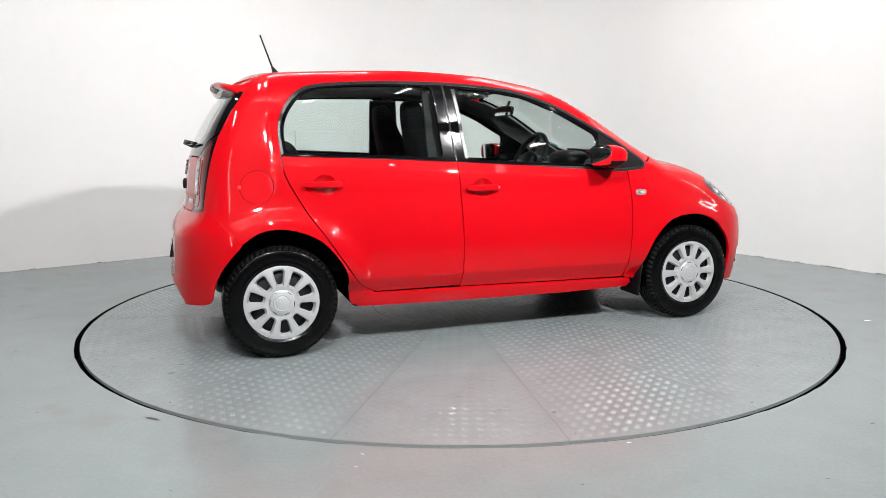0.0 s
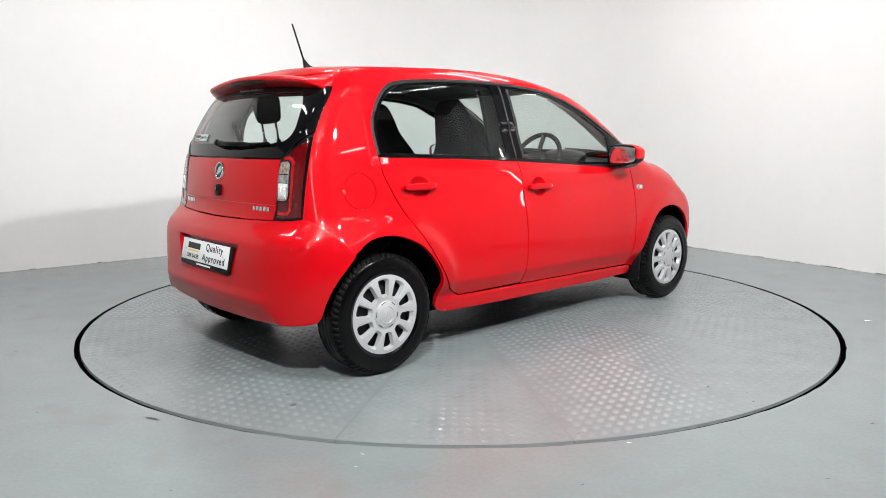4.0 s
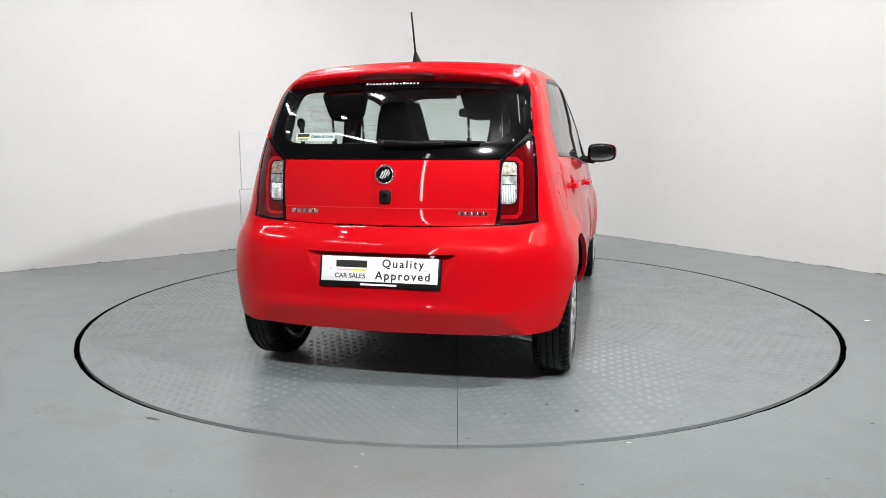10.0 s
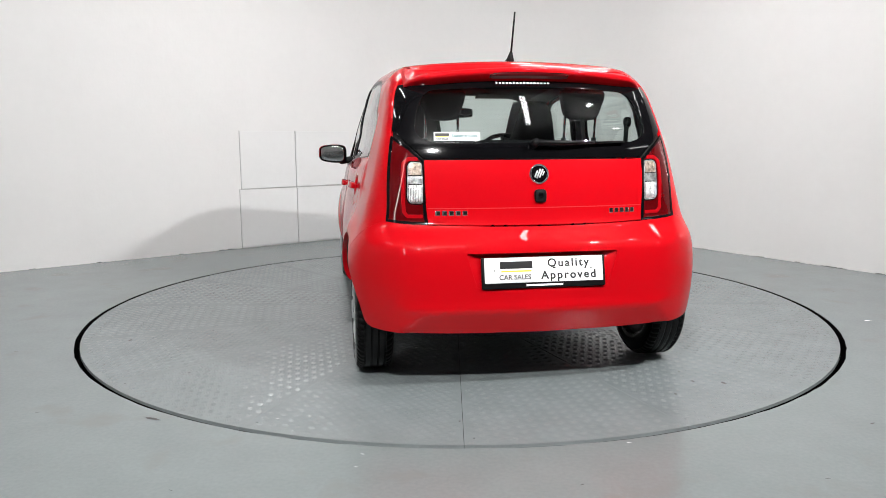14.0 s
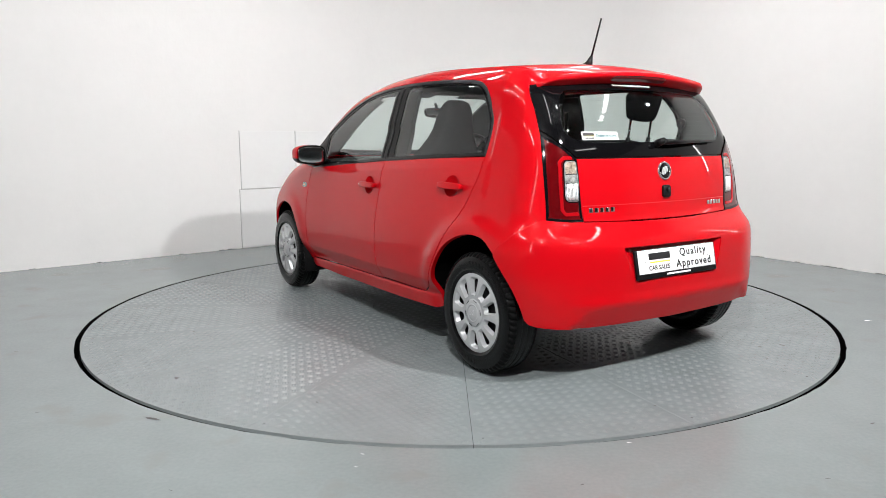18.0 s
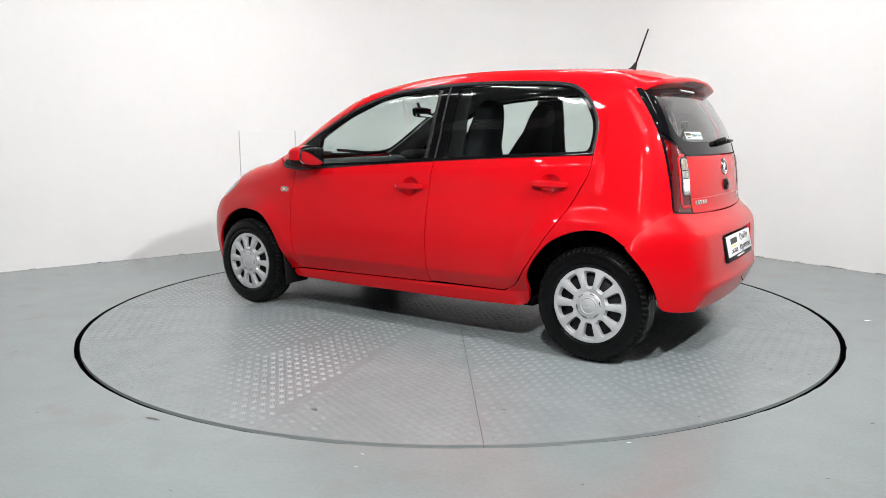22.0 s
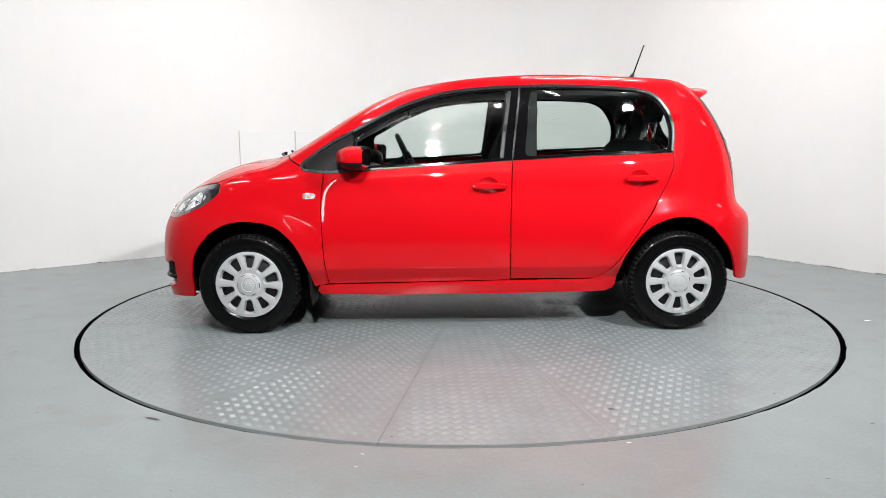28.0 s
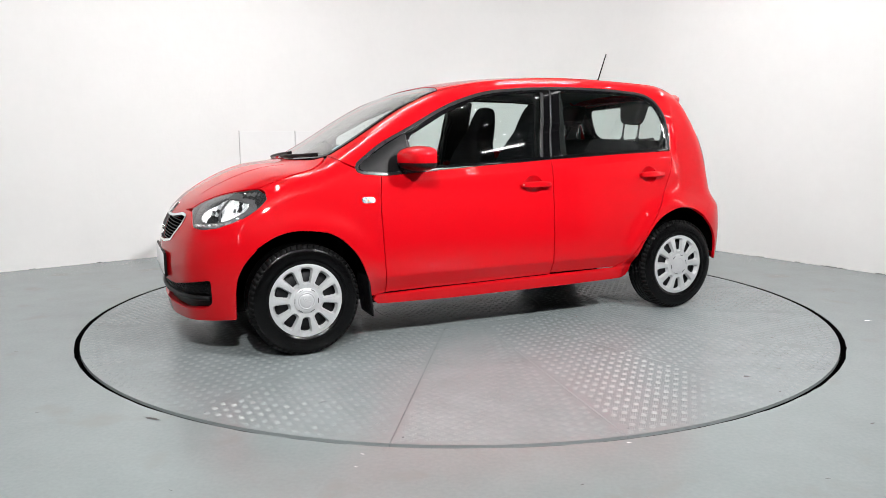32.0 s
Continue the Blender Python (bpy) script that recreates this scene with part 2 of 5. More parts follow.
for k in range(N_RIM):
    j = (k + 1) % N_RIM
    faces += [(k, 2 * N_RIM + k, 2 * N_RIM + j, j), (2 * N_RIM + k, 3 * N_RIM + k, 3 * N_RIM + j, 2 * N_RIM + j)]
tagged(part("floor", (verts, faces), FLOOR, smooth=False), "grey-green painted concrete floor with scuffs", "floor", kind="structure")
verts, faces = lathe([(.001, -.12), (2.4, -.12)], 64, "z")
tagged(part("pit_floor", (verts, faces), PIT, smooth=False), "dark steel pit under the turntable", "floor", kind="structure")

# access panels in the left wall: local x runs along the wall, y into the room
foot_l = Vector((-2.6239, 2.1260))
panel_root = Matrix.Translation((foot_l.x, foot_l.y, 0)) @ Matrix.Rotation(math.atan2(.6272, .7788), 4, "Z")
access = thing("wall_access_panel", "white painted square access panels in the wall", "panel", kind="structure")
access.matrix_world = panel_root
for x0, x1, z0, z1 in ((.612, 1.208, .600, 1.172), (1.216, 1.86, .600, 1.172), (.592, 1.210, .012, .590), (1.218, 1.86, .012, .590)):
    part("panel_leaf", box((x1 - x0, .02, z1 - z0), ((x0 + x1) / 2, -.003, (z0 + z1) / 2), bevel=.004), PANEL, access, smooth=False)
for x0, x1, z0, z1 in ((.6085, .612, .59, 1.176), (1.2105, 1.2135, .0, 1.176), (.589, .592, 0, .596), (.59, 1.87, .593, .596)):
    part("shadow_gap", box((x1 - x0, .008, z1 - z0), ((x0 + x1) / 2, -.002, (z0 + z1) / 2), bevel=0), GAP, access, smooth=False)


# chipped plaster along the wall feet
rng = random.Random(12)
for k, (x, y, w) in enumerate(((1.824, 3.13, .03), (2.246, 2.70, .05), (2.353, 2.55, .03), (2.446, 2.40, .06), (2.798, 1.925, .05), (3.005, 1.63, .03), (3.172, 1.395, .09),
                               (3.224, 1.32, .05), (3.405, 1.065, .04), (-3.624, 1.32, .03), (-3.211, 1.653, .03), (-2.64, 2.113, .03), (-2.321, 2.37, .05), (-2.26, 2.42, .06))):
    d = ALONG_R if x > 0 else ALONG_L
    nrm = Vector((-d.y, d.x)) * (1 if x < 0 else -1)
    pts = []
    for j in range(10):
        s = j / 9 * 2 - 1
        pts.append((x + d.x * w * s + nrm.x * .004, y + d.y * w * s + nrm.y * .004, rng.uniform(.002, .008) * (1 - s * s) + .001))
    base = [(q[0] + nrm.x * .006, q[1] + nrm.y * .006, .0012) for q in pts]
    tagged(part("plaster_chip", (pts + base, [(j, j + 1, 11 + j, 10 + j) for j in range(9)]), SCUFF, smooth=False), "dark chipped plaster at the wall foot", "scuff", kind="structure")


# ---- lamps ----
def batten(at, along, length=1.25, width=.11, upright=False, lamp=None):
    root = thing("batten_light", "white LED batten light, switched on", "ceiling light", "LED battens")
    d = Vector((*along, 0)).normalized() if not upright else Vector((0, 0, 1))
    root.matrix_world = Matrix.Translation(at) @ (d.to_track_quat("X", "Z").to_matrix().to_4x4() if not upright else look((0, 0, 0), (-at[0], -at[1], 0)) @ pose(0, 0, 0, 0, 0, 90))
    part("housing", box((length, width + .02, .05), (0, 0, .0), bevel=.008), HOUSING, root)
    part("diffuser", box((length - .03, width, .03), (0, 0, -.03), bevel=.01), STAND_TUBE if upright else lamp or TUBE, root)
    if upright:
        root["label"] = "upright LED tube light on a black stand"
        part("stand_pole", tube([(-length / 2, 0, .02), (-at[2], 0, .02)], .014, 8), BLACK, root)
        part("stand_foot", box((.03, .34, .34), (-at[2] + .015, 0, .02), bevel=.01), BLACK, root)
    return root


def flood(at, aim, hood=.0):
    root = thing("flood_light", "round white flood light hung from the ceiling, switched on", "ceiling light", "flood lights")
    m = look(at, aim)
    root.matrix_world = m
    v, f = lathe([(.001, .05), (.060, .05), (.073, .03), (.073, -.036 - hood), (.069, -.036 - hood), (.067, -.030)], 32, "z")
    part("housing", (v, f), HOUSING, root)
    v, f = lathe([(.001, -.036), (.062, -.036)], 32, "z")
    part("lens", (v, f), FLOOD, root)
    inv = m.inverted()
    part("hanger_rod", tube([inv @ Vector(at), inv @ Vector((at[0], at[1], CEIL))], .012, 8), BLACK, root)


LZ = CEIL - .022
for x, y, dx, dy, length in ((-1.40, -1.40, .35, -.95, 1.1), (-3.0, -1.0, .4, -.9, 1.5), (4.4, -3.4, -.5, -.85, .6),
                             (1.15, 1.35, 1, 0, 1.2), (-1.10, 1.05, 1, 0, 1.2), (1.25, .55, 1, 0, 1.2), (-1.15, .35, 1, 0, 1.2),
                             (-2.3, -3.3, .4, -.9, 1.2), (1.1, -2.4, .35, -.95, 1.0), (2.7, -1.2, .5, -.85, 1.2), (3.3, .9, .57, -.82, 1.0)):
    batten((x, y, LZ), (dx, dy), length, .07, lamp=TUBE if y > -.5 and x < 3 or x < -1 else TUBE_DIM)
batten((-1.10, -4.10, 1.85), (0, 0), 1.7, .04, True)
batten((3.9, -.60, 1.75), (0, 0), 1.1, .03, True)
flood((-.15, -4.5, CEIL - .35), (.1, 3.2, 1.1))
flood((2.15, -3.0, CEIL - .65), (-1.6, 3.0, 1.5), .035)


def spot(x, y):
    root = thing("spot_light", "small round white ceiling spotlight, switched on", "ceiling light", "ceiling spotlights")
    root.matrix_world = pose(x, y, CEIL - .03)
    part("housing", lathe([(.001, .03), (.062, .03), (.066, -.02), (.054, -.024), (.052, -.010)], 24, "z"), HOUSING, root)
    part("lens", lathe([(.001, -.012), (.051, -.012)], 24, "z"), SPOT, root)


for x, y in ((1.9, -1.9), (2.8, -2.5), (3.4, -.4), (2.4, .6), (-2.0, -2.2), (-2.9, .5), (.6, -4.0), (-3.4, -2.2)):
    spot(x, y)

# dark beams under the ceiling, and cables slung from beam to beam
for k, y in enumerate((-4.6, -2.0, .55)):
    beam = tagged(part("ceiling_beam", box((9.0 if k else 7.0, .09, .11), (.2, y, CEIL - .056), (0, 0, 12), bevel=.006), DARK_WALL, smooth=False),
                  "dark grey steel ceiling beam", "beam", kind="structure")
for x0, y0, x1, y1 in ((-2.2, -3.9, .4, .9), (2.4, -3.6, -.6, .7), (3.0, -.4, .9, -4.0)):
    pts = [(x0 + (x1 - x0) * k / 16, y0 + (y1 - y0) * k / 16, CEIL - .12 - .16 * (1 - (k / 8 - 1) ** 2)) for k in range(17)]
    tagged(part("ceiling_cable", tube(pts, .012, 8), BLACK), "black cable slung under the ceiling", "cable", kind="structure")


from mathutils.geometry import delaunay_2d_cdt

# ---- turntable ----
def tread_plate(r0, r1, half, disc=False):
    """Ribs of a five-bar tread plate inside one wedge: rows of short bars, each group turned against the next."""
    verts, faces = [], []
    step, length, width, rise = .054, .0195, .0042, .0009
    ca, sa = math.cos(math.pi / 4), math.sin(math.pi / 4)
    n = int(r1 / step) + 1
    for i in range(-n * 2 if disc else 0, n * 2):
        for j in range(-n, n + 1):
            # groups on a lattice at 45 degrees
            gx, gy = (i - j * 0) * step / 2, (j + (i % 2) * .5) * step
            r = math.hypot(gx, gy)
            if not r0 + .03 < r < r1 - .025 or not disc and gx * math.sin(half) - abs(gy) * math.cos(half) < .02:
                continue
            flip = 1 if i % 2 else -1
            ux, uy = ca, sa * flip
            for b in range(-2, 3):
                cx, cy = gx - uy * b * .0066, gy + ux * b * .0066
                l = length * (1.0 if abs(b) < 2 else .8)
                base = len(verts)
                for sx, sy in ((-1, -1), (1, -1), (1, 1), (-1, 1)):
                    verts.append((cx + ux * l * sx * .7 - uy * width * sy * .7, cy + uy * l * sx * .7 + ux * width * sy * .7, 0))
                for sx in (-1, 1):
                    verts.append((cx + ux * l * sx * .4, cy + uy * l * sx * .4, rise))
                faces += [(base, base + 1, base + 5, base + 4), (base + 2, base + 3, base + 4, base + 5),
                          (base + 1, base + 2, base + 5), (base + 3, base, base + 4)]
    return verts, faces


def build_turntable():
    root = thing("turntable", "round grey painted tread-plate turntable set flush in the floor", "turntable")
    n, gap, hub = 16, .0009, .55
    half = math.pi / n
    arc_n = 14
    verts, faces = [], []
    for z, rim_r in ((0.0, R_TABLE), (-.012, R_TABLE + .003)):
        for r, g in ((hub, gap), (rim_r, gap)):
            for k in range(arc_n + 1):
                a = (-half + g / r) + (2 * (half - g / r)) * k / arc_n
                verts.append((r * math.cos(a), r * math.sin(a), z))
    m = arc_n + 1
    for k in range(arc_n):
        faces.append((k, m + k, m + k + 1, k + 1))
        faces.append((m + k, 3 * m + k, 3 * m + k + 1, m + k + 1))
        faces.append((2 * m + k, k, k + 1, 2 * m + k + 1))
    faces += [(0, 2 * m, 3 * m, m), (arc_n, m + arc_n, 3 * m + arc_n, 2 * m + arc_n)]
    first = part("plate", (verts, faces), PLATE, root, smooth=False)
    tv, tf = tread_plate(hub, R_TABLE, half)
    ribs = part("tread_ribs", (tv, tf), PLATE, first, smooth=False)
    ribs["kind"] = "stuff"
    for k in range(n):
        a = math.radians(-110.8) + 2 * half * k
        if k == 0:
            first.rotation_euler = (0, 0, a)
            continue
        p = new("plate", first.data)
        p.parent, p.rotation_euler = root, (0, 0, a)
        q = new("tread_ribs", ribs.data)
        q.parent, q["kind"] = p, "stuff"
    v, f = lathe([(.001, 0), (hub - .003, 0), (hub - .003, -.012)], 64, "z")
    centre = part("centre_plate", (v, f), PLATE, root, smooth=False)
    part("tread_ribs", tread_plate(-.05, hub, half, True), PLATE, centre, smooth=False)["kind"] = "stuff"
    v, f = lathe([(R_TABLE - .004, -.012), (R_TABLE - .004, -.10), (R_TABLE - .03, -.10), (R_TABLE - .03, -.012)], 128, "z")
    part("rim", (v, f), PIT, root)
    sv, sf = lathe([(.001, .0015), (.004, .001), (.005, 0)], 10, "z")
    for k in range(n):
        a = math.radians(-110.8 - 11.25 + 1.0) + 2 * half * k
        s = part("screw", (sv, sf), STEEL, root) if k == 0 else new("screw", bpy.data.objects["screw"].data)
        s.parent, s.location = root, (2.19 * math.cos(a), 2.19 * math.sin(a), 0)
    r = random.Random(9)
    for x, y, w in ((-1.765, -.90, .030), (-1.72, -.775, .02), (-1.58, -.78, .014), (-.557, 1.923, .028), (-1.86, -.62, .014), (.9, -1.75, .02),
                    (-2.0, .35, .012), (-1.2, 1.5, .016), (1.3, 1.4, .02), (-.3, -1.95, .014)):
        pts = [(x + w * r.uniform(.3, 1) * math.cos(a), y + w * r.uniform(.15, .6) * math.sin(a), .0026) for a in [k * .7 for k in range(9)]]
        part("scuff", (pts, [tuple(range(9))]), SCUFF, root, smooth=False)
    return root


TABLE = build_turntable()

# marks on the floor paint
r = random.Random(21)
for k, (x, y, w, material) in enumerate(((-1.201, -2.013, .05, SCUFF), (2.465, -.443, .035, CHIP), (1.603, -2.038, .02, SCUFF), (.624, -2.225, .012, CHIP),
                          (-.328, -2.33, .010, CHIP), (-.338, -2.43, .008, CHIP), (-.9, -2.6, .010, SCUFF), (.4, -2.55, .012, SCUFF),
                          (1.2, -2.5, .014, SCUFF), (-1.7, -1.95, .012, SCUFF), (2.0, -1.5, .016, SCUFF), (-2.3, -1.1, .016, SCUFF), (2.7, .4, .03, SCUFF))):
    turn = r.uniform(-.6, .6)
    pts = []
    for j in range(9):
        a = j * .698
        lx, ly = w * r.uniform(.6, 1) * math.cos(a), w * .22 * r.uniform(.5, 1) * math.sin(a)
        pts.append((x + lx * math.cos(turn) - ly * math.sin(turn), y + lx * math.sin(turn) + ly * math.cos(turn), .0015))
    tagged(part("floor_mark", (pts, [tuple(range(9))]), material, smooth=False), "small scuff or chip in the grey floor paint", "scuff", kind="structure")


# ---- the car's form ----
class Spline:
    """Natural cubic through knots, straight beyond the ends."""
    def __init__(self, *knots):
        k = sorted(knots)
        self.x = np.array([a for a, b in k], float)
        self.y = np.array([b for a, b in k], float)
        n, h = len(k), np.diff(self.x)
        a, r = np.eye(n), np.zeros(n)
        for i in range(1, n - 1):
            a[i, i - 1], a[i, i], a[i, i + 1] = h[i - 1], 2 * (h[i - 1] + h[i]), h[i]
            r[i] = 6 * ((self.y[i + 1] - self.y[i]) / h[i] - (self.y[i] - self.y[i - 1]) / h[i - 1])
        self.m, self.h = np.linalg.solve(a, r), h

    def __call__(self, q):
        q = np.asarray(q, float)
        c = np.clip(q, self.x[0], self.x[-1])
        i = np.clip(np.searchsorted(self.x, c, side="right") - 1, 0, len(self.h) - 1)
        h, x0, y0, y1, m0, m1 = self.h[i], self.x[i], self.y[i], self.y[i + 1], self.m[i], self.m[i + 1]
        a, b = x0 + h - c, c - x0
        v = m0 * a ** 3 / (6 * h) + m1 * b ** 3 / (6 * h) + (y0 / h - m0 * h / 6) * a + (y1 / h - m1 * h / 6) * b
        h0, h1 = self.h[0], self.h[-1]
        s0 = (self.y[1] - self.y[0]) / h0 - h0 * self.m[1] / 6
        s1 = (self.y[-1] - self.y[-2]) / h1 + h1 * self.m[-2] / 6
        return v + np.where(q < self.x[0], (q - self.x[0]) * s0, 0) + np.where(q > self.x[-1], (q - self.x[-1]) * s1, 0)


def sig(v):
    return 1 / (1 + np.exp(-np.clip(v, -40, 40)))


def smax(a, b, k):
    h = np.maximum(k - np.abs(a - b), 0)
    return np.maximum(a, b) + h * h / (4 * k)


HALF = Spline((0.1, 0.7256), (0.3, 0.7776), (0.48, 0.8006), (0.66, 0.7917), (0.82, 0.7621), (0.95, 0.7287), (1.1, 0.6880), (1.25, 0.6488), (1.4, 0.6105), (1.5, 0.5850))
TAPER = Spline((-1.8, 0.0889), (-1.5, 0.0330), (-1.3, 0.0166), (-1.05, 0.0081), (-0.5, -0.0058), (0, 0.0016), (0.5, 0.0102), (0.86, 0.0073), (1.2, 0.0287), (1.5, 0.0697), (1.8, 0.1306))
TAIL = Spline((0.1, -1.6511), (0.3, -1.6661), (0.5, -1.6608), (0.7, -1.6521), (0.85, -1.6441), (1, -1.6201), (1.1, -1.5851), (1.2, -1.5322), (1.34, -1.4355), (1.45, -1.3483), (1.55, -1.2645))
NOSE = Spline((0.1, 1.7732), (0.3, 1.8141), (0.45, 1.8227), (0.55, 1.8124), (0.65, 1.7882), (0.75, 1.7495), (0.85, 1.6949), (1, 1.5877))
ROOF = Spline((-1.8, 1.3091), (-1.6, 1.3708), (-1.37, 1.4275), (-1.15, 1.4522), (-0.85, 1.4672), (-0.5, 1.4764), (-0.2, 1.4661), (0, 1.4492), (0.2, 1.4182), (0.42, 1.3552), (0.66, 1.2406), (0.95, 1.0650), (1.15, 0.9750), (1.28, 0.9565), (1.45, 0.9050), (1.65, 0.7968), (1.8, 0.6839), (1.95, 0.5455))


def body_field(x, y, z):
    """Below nought inside the car's smooth outer form; x ahead, y to its left, z up."""
    w = np.abs(y)
    half = HALF(z) - TAPER(x) * (1 + .6 * sig((z - .72) / .05) * sig((-.9 - x) / .1)) - .0012 * (np.log1p(np.exp(np.clip((.374 - .006 * x - z) / .0032, -30, 90))) - np.log1p(np.exp(np.clip((.299 - .006 * x - z) / .0032, -30, 90)))) * sig((.9 - np.abs(x + .03)) / .05)
    half = half + .0075 * sig((.2835 - .01737 * x - z) / .004) * sig((.86 - np.abs(x + .03)) / .03)
    low = sig((.66 - z) / .035)
    r_rear, r_front = np.hypot(x + 1.20, z - .30), np.hypot(x - 1.21, z - .29)
    ahead, behind = sig((x + 1.32) / .05), sig((1.32 - x) / .05)
    half = half + .042 * low * np.exp(-((x + 1.27) / .40) ** 4) * (1 - ahead) + .030 * sig((.425 - r_rear) / .018) * ahead * sig((z - .36) / .035)
    half = half + .026 * low * np.exp(-((x - 1.20) / .42) ** 4) * (1 - behind) + .020 * sig((.425 - r_front) / .018) * behind * sig((z - .36) / .035)
    # the sill ends turn in towards the wheels
    half = half - .032 * sig((-.815 - x) / .016) * sig((x + 1.05) / .04) * sig((.335 - z) / .030) - .018 * sig((x - .805) / .016) * sig((1.0 - x) / .04) * sig((.31 - z) / .03)
    # the crease under the windows and the step round them
    belt = (z - .902 + .055 * x) / .0035
    mask = sig((x + 1.226) / .005) * sig((.80 - x) / .06)
    half = half + (.0091 * sig((z - .835) / .018) - .0007 * (np.log1p(np.exp(np.clip(belt, -30, 60))) - np.log1p(np.exp(np.clip(belt - 13, -30, 60))))) * mask
    half = half + .008 * sig((-1.226 - x) / .005) * np.exp(np.clip((x + 1.226) / .10, -9, 0)) * sig((z - .98) / .02) * sig((1.37 - z) / .02) + .004 * sig((z - .95) / .05)
    side = w - half
    low_tail = sig((.682 - z) / .024)
    rear = TAIL(z) + .012 - .078 * low_tail + .0016 * np.log1p(np.exp(np.clip((.356 - z) / .004, -30, 60))) * sig((.52 + (.352 - z) * .8 - w) / .012) - .007 * np.exp(-((z - .380) / .024) ** 2) * sig((.58 - w) / .04) + (.19 - .09 * low_tail) * w * w - x
    front = x - (NOSE(z) + .012 - .27 * w * w)
    top = (z - ROOF(x + (.05 * w * w + .45 * w ** 4) * sig((x - .05) / .08)) + .10 * w * w * (1 - .75 * sig((x - .25) / .06) * sig((1.06 - x) / .03))) * .85
    m = smax(side, rear, .11 + .16 * sig((.66 - z) / .03))
    m = smax(m, front, .17)
    return smax(m, top, .11 - .03 * sig((x - 1.0) / .05))

X_REAR, X_FRONT, R_FAN = -1.15, 1.10, .75


def chart_side(s):
    """(u, z): straight out to one side, fanning round the corners fore and aft."""
    def at(uv):
        u, z = uv[:, 0], uv[:, 1]
        a = np.where(u < X_REAR, (X_REAR - u) / R_FAN, np.where(u > X_FRONT, (u - X_FRONT) / R_FAN, 0))
        o = np.stack([np.clip(u, X_REAR, X_FRONT), 0 * u, z], -1)
        d = np.stack([np.sin(a) * np.where(u < 0, -1, 1), s * np.cos(a), 0 * u], -1)
        return o, d
    return at


def chart_end(rear):
    """(w, z): round one end from flank to flank, w counted from the middle, to the car's left."""
    def at(uv):
        w, z = uv[:, 0], uv[:, 1]
        a, q = np.minimum(np.abs(w) / R_FAN, math.pi / 2), np.maximum(np.abs(w) - R_FAN * math.pi / 2, 0)
        sx = -1 if rear else 1
        o = np.stack([(X_REAR + q) if rear else (X_FRONT - q), 0 * w, z], -1)
        return o, np.stack([sx * np.cos(a), np.sign(w) * np.sin(a), 0 * w], -1)
    return at


def chart_back(uv):
    y, z = uv[:, 0], uv[:, 1]
    return np.stack([0 * y - .6, y, z], -1), np.stack([0 * y - 1, 0 * y, 0 * y], -1)


def chart_top(uv):
    x, y = uv[:, 0], uv[:, 1]
    return np.stack([x, y, 0 * x + .3], -1), np.stack([0 * x, 0 * x, 0 * x + 1], -1)


def on_body(chart, uv):
    """Points of the outer form and their normals, for rows of chart coordinates."""
    uv = np.asarray(uv, float).reshape(-1, 2)
    o, d = chart(uv)
    rs = np.linspace(1.5, .02, 75)
    q = o[:, None] + rs[None, :, None] * d[:, None]
    f = body_field(q[..., 0], q[..., 1], q[..., 2])
    i = np.clip((f < 0).argmax(1), 1, 74)
    hi, lo = rs[i - 1], rs[i]
    for _ in range(24):
        m = (hi + lo) / 2
        p = o + m[:, None] * d
        inside = body_field(p[:, 0], p[:, 1], p[:, 2]) < 0
        lo, hi = np.where(inside, m, lo), np.where(inside, hi, m)
    p = o + lo[:, None] * d
    e = 1.5e-3
    n = np.stack([body_field(*(p + e * np.eye(3)[k]).T) - body_field(*(p - e * np.eye(3)[k]).T) for k in range(3)], -1)
    return p, n / np.linalg.norm(n, axis=1)[:, None]


def half_at(x, z):
    """Half width of the form at a place in the side view."""
    lo, hi = .2, 1.0
    for _ in range(24):
        m = (lo + hi) / 2
        lo, hi = (m, hi) if body_field(np.array(x), np.array(m), np.array(z)) < 0 else (lo, m)
    return lo


def rounded(poly, radius=.02, segs=4):
    out, n = [], len(poly)
    for i in range(n):
        a, b, c = (Vector(poly[(i + k) % n]) for k in (-1, 0, 1))
        e, f = a - b, c - b
        if e.length < 1e-6 or f.length < 1e-6:
            continue
        k = min(radius, e.length * .45, f.length * .45)
        p, q = b + e.normalized() * k, b + f.normalized() * k
        for s in range(segs + 1):
            t = s / segs
            out.append(tuple(p * (1 - t) ** 2 + b * 2 * t * (1 - t) + q * t * t))
    return out


def bowed(pts, step=.03):
    """Smooth curve through points (Catmull-Rom)."""
    p = [Vector(q) for q in pts]
    p = [p[0] * 2 - p[1]] + p + [p[-1] * 2 - p[-2]]
    out = []
    for i in range(1, len(p) - 2):
        n = max(1, round((p[i + 1] - p[i]).length / step))
        for k in range(n):
            t = k / n
            out.append(tuple(.5 * (2 * p[i] + (p[i + 1] - p[i - 1]) * t + (2 * p[i - 1] - 5 * p[i] + 4 * p[i + 1] - p[i + 2]) * t * t
                                   + (3 * p[i] - p[i - 1] - 3 * p[i + 1] + p[i + 2]) * t ** 3)))
    out.append(tuple(p[-2]))
    return out


def dense(poly, step):
    out, n = [], len(poly)
    for i in range(n):
        a, b = Vector(poly[i]), Vector(poly[(i + 1) % n])
        k = max(1, math.ceil((b - a).length / step))
        out += [tuple(a.lerp(b, j / k)) for j in range(k)]
    return out


def area(poly):
    a = np.array(poly)
    b = np.roll(a, -1, 0)
    return .5 * (a[:, 0] * b[:, 1] - b[:, 0] * a[:, 1]).sum()


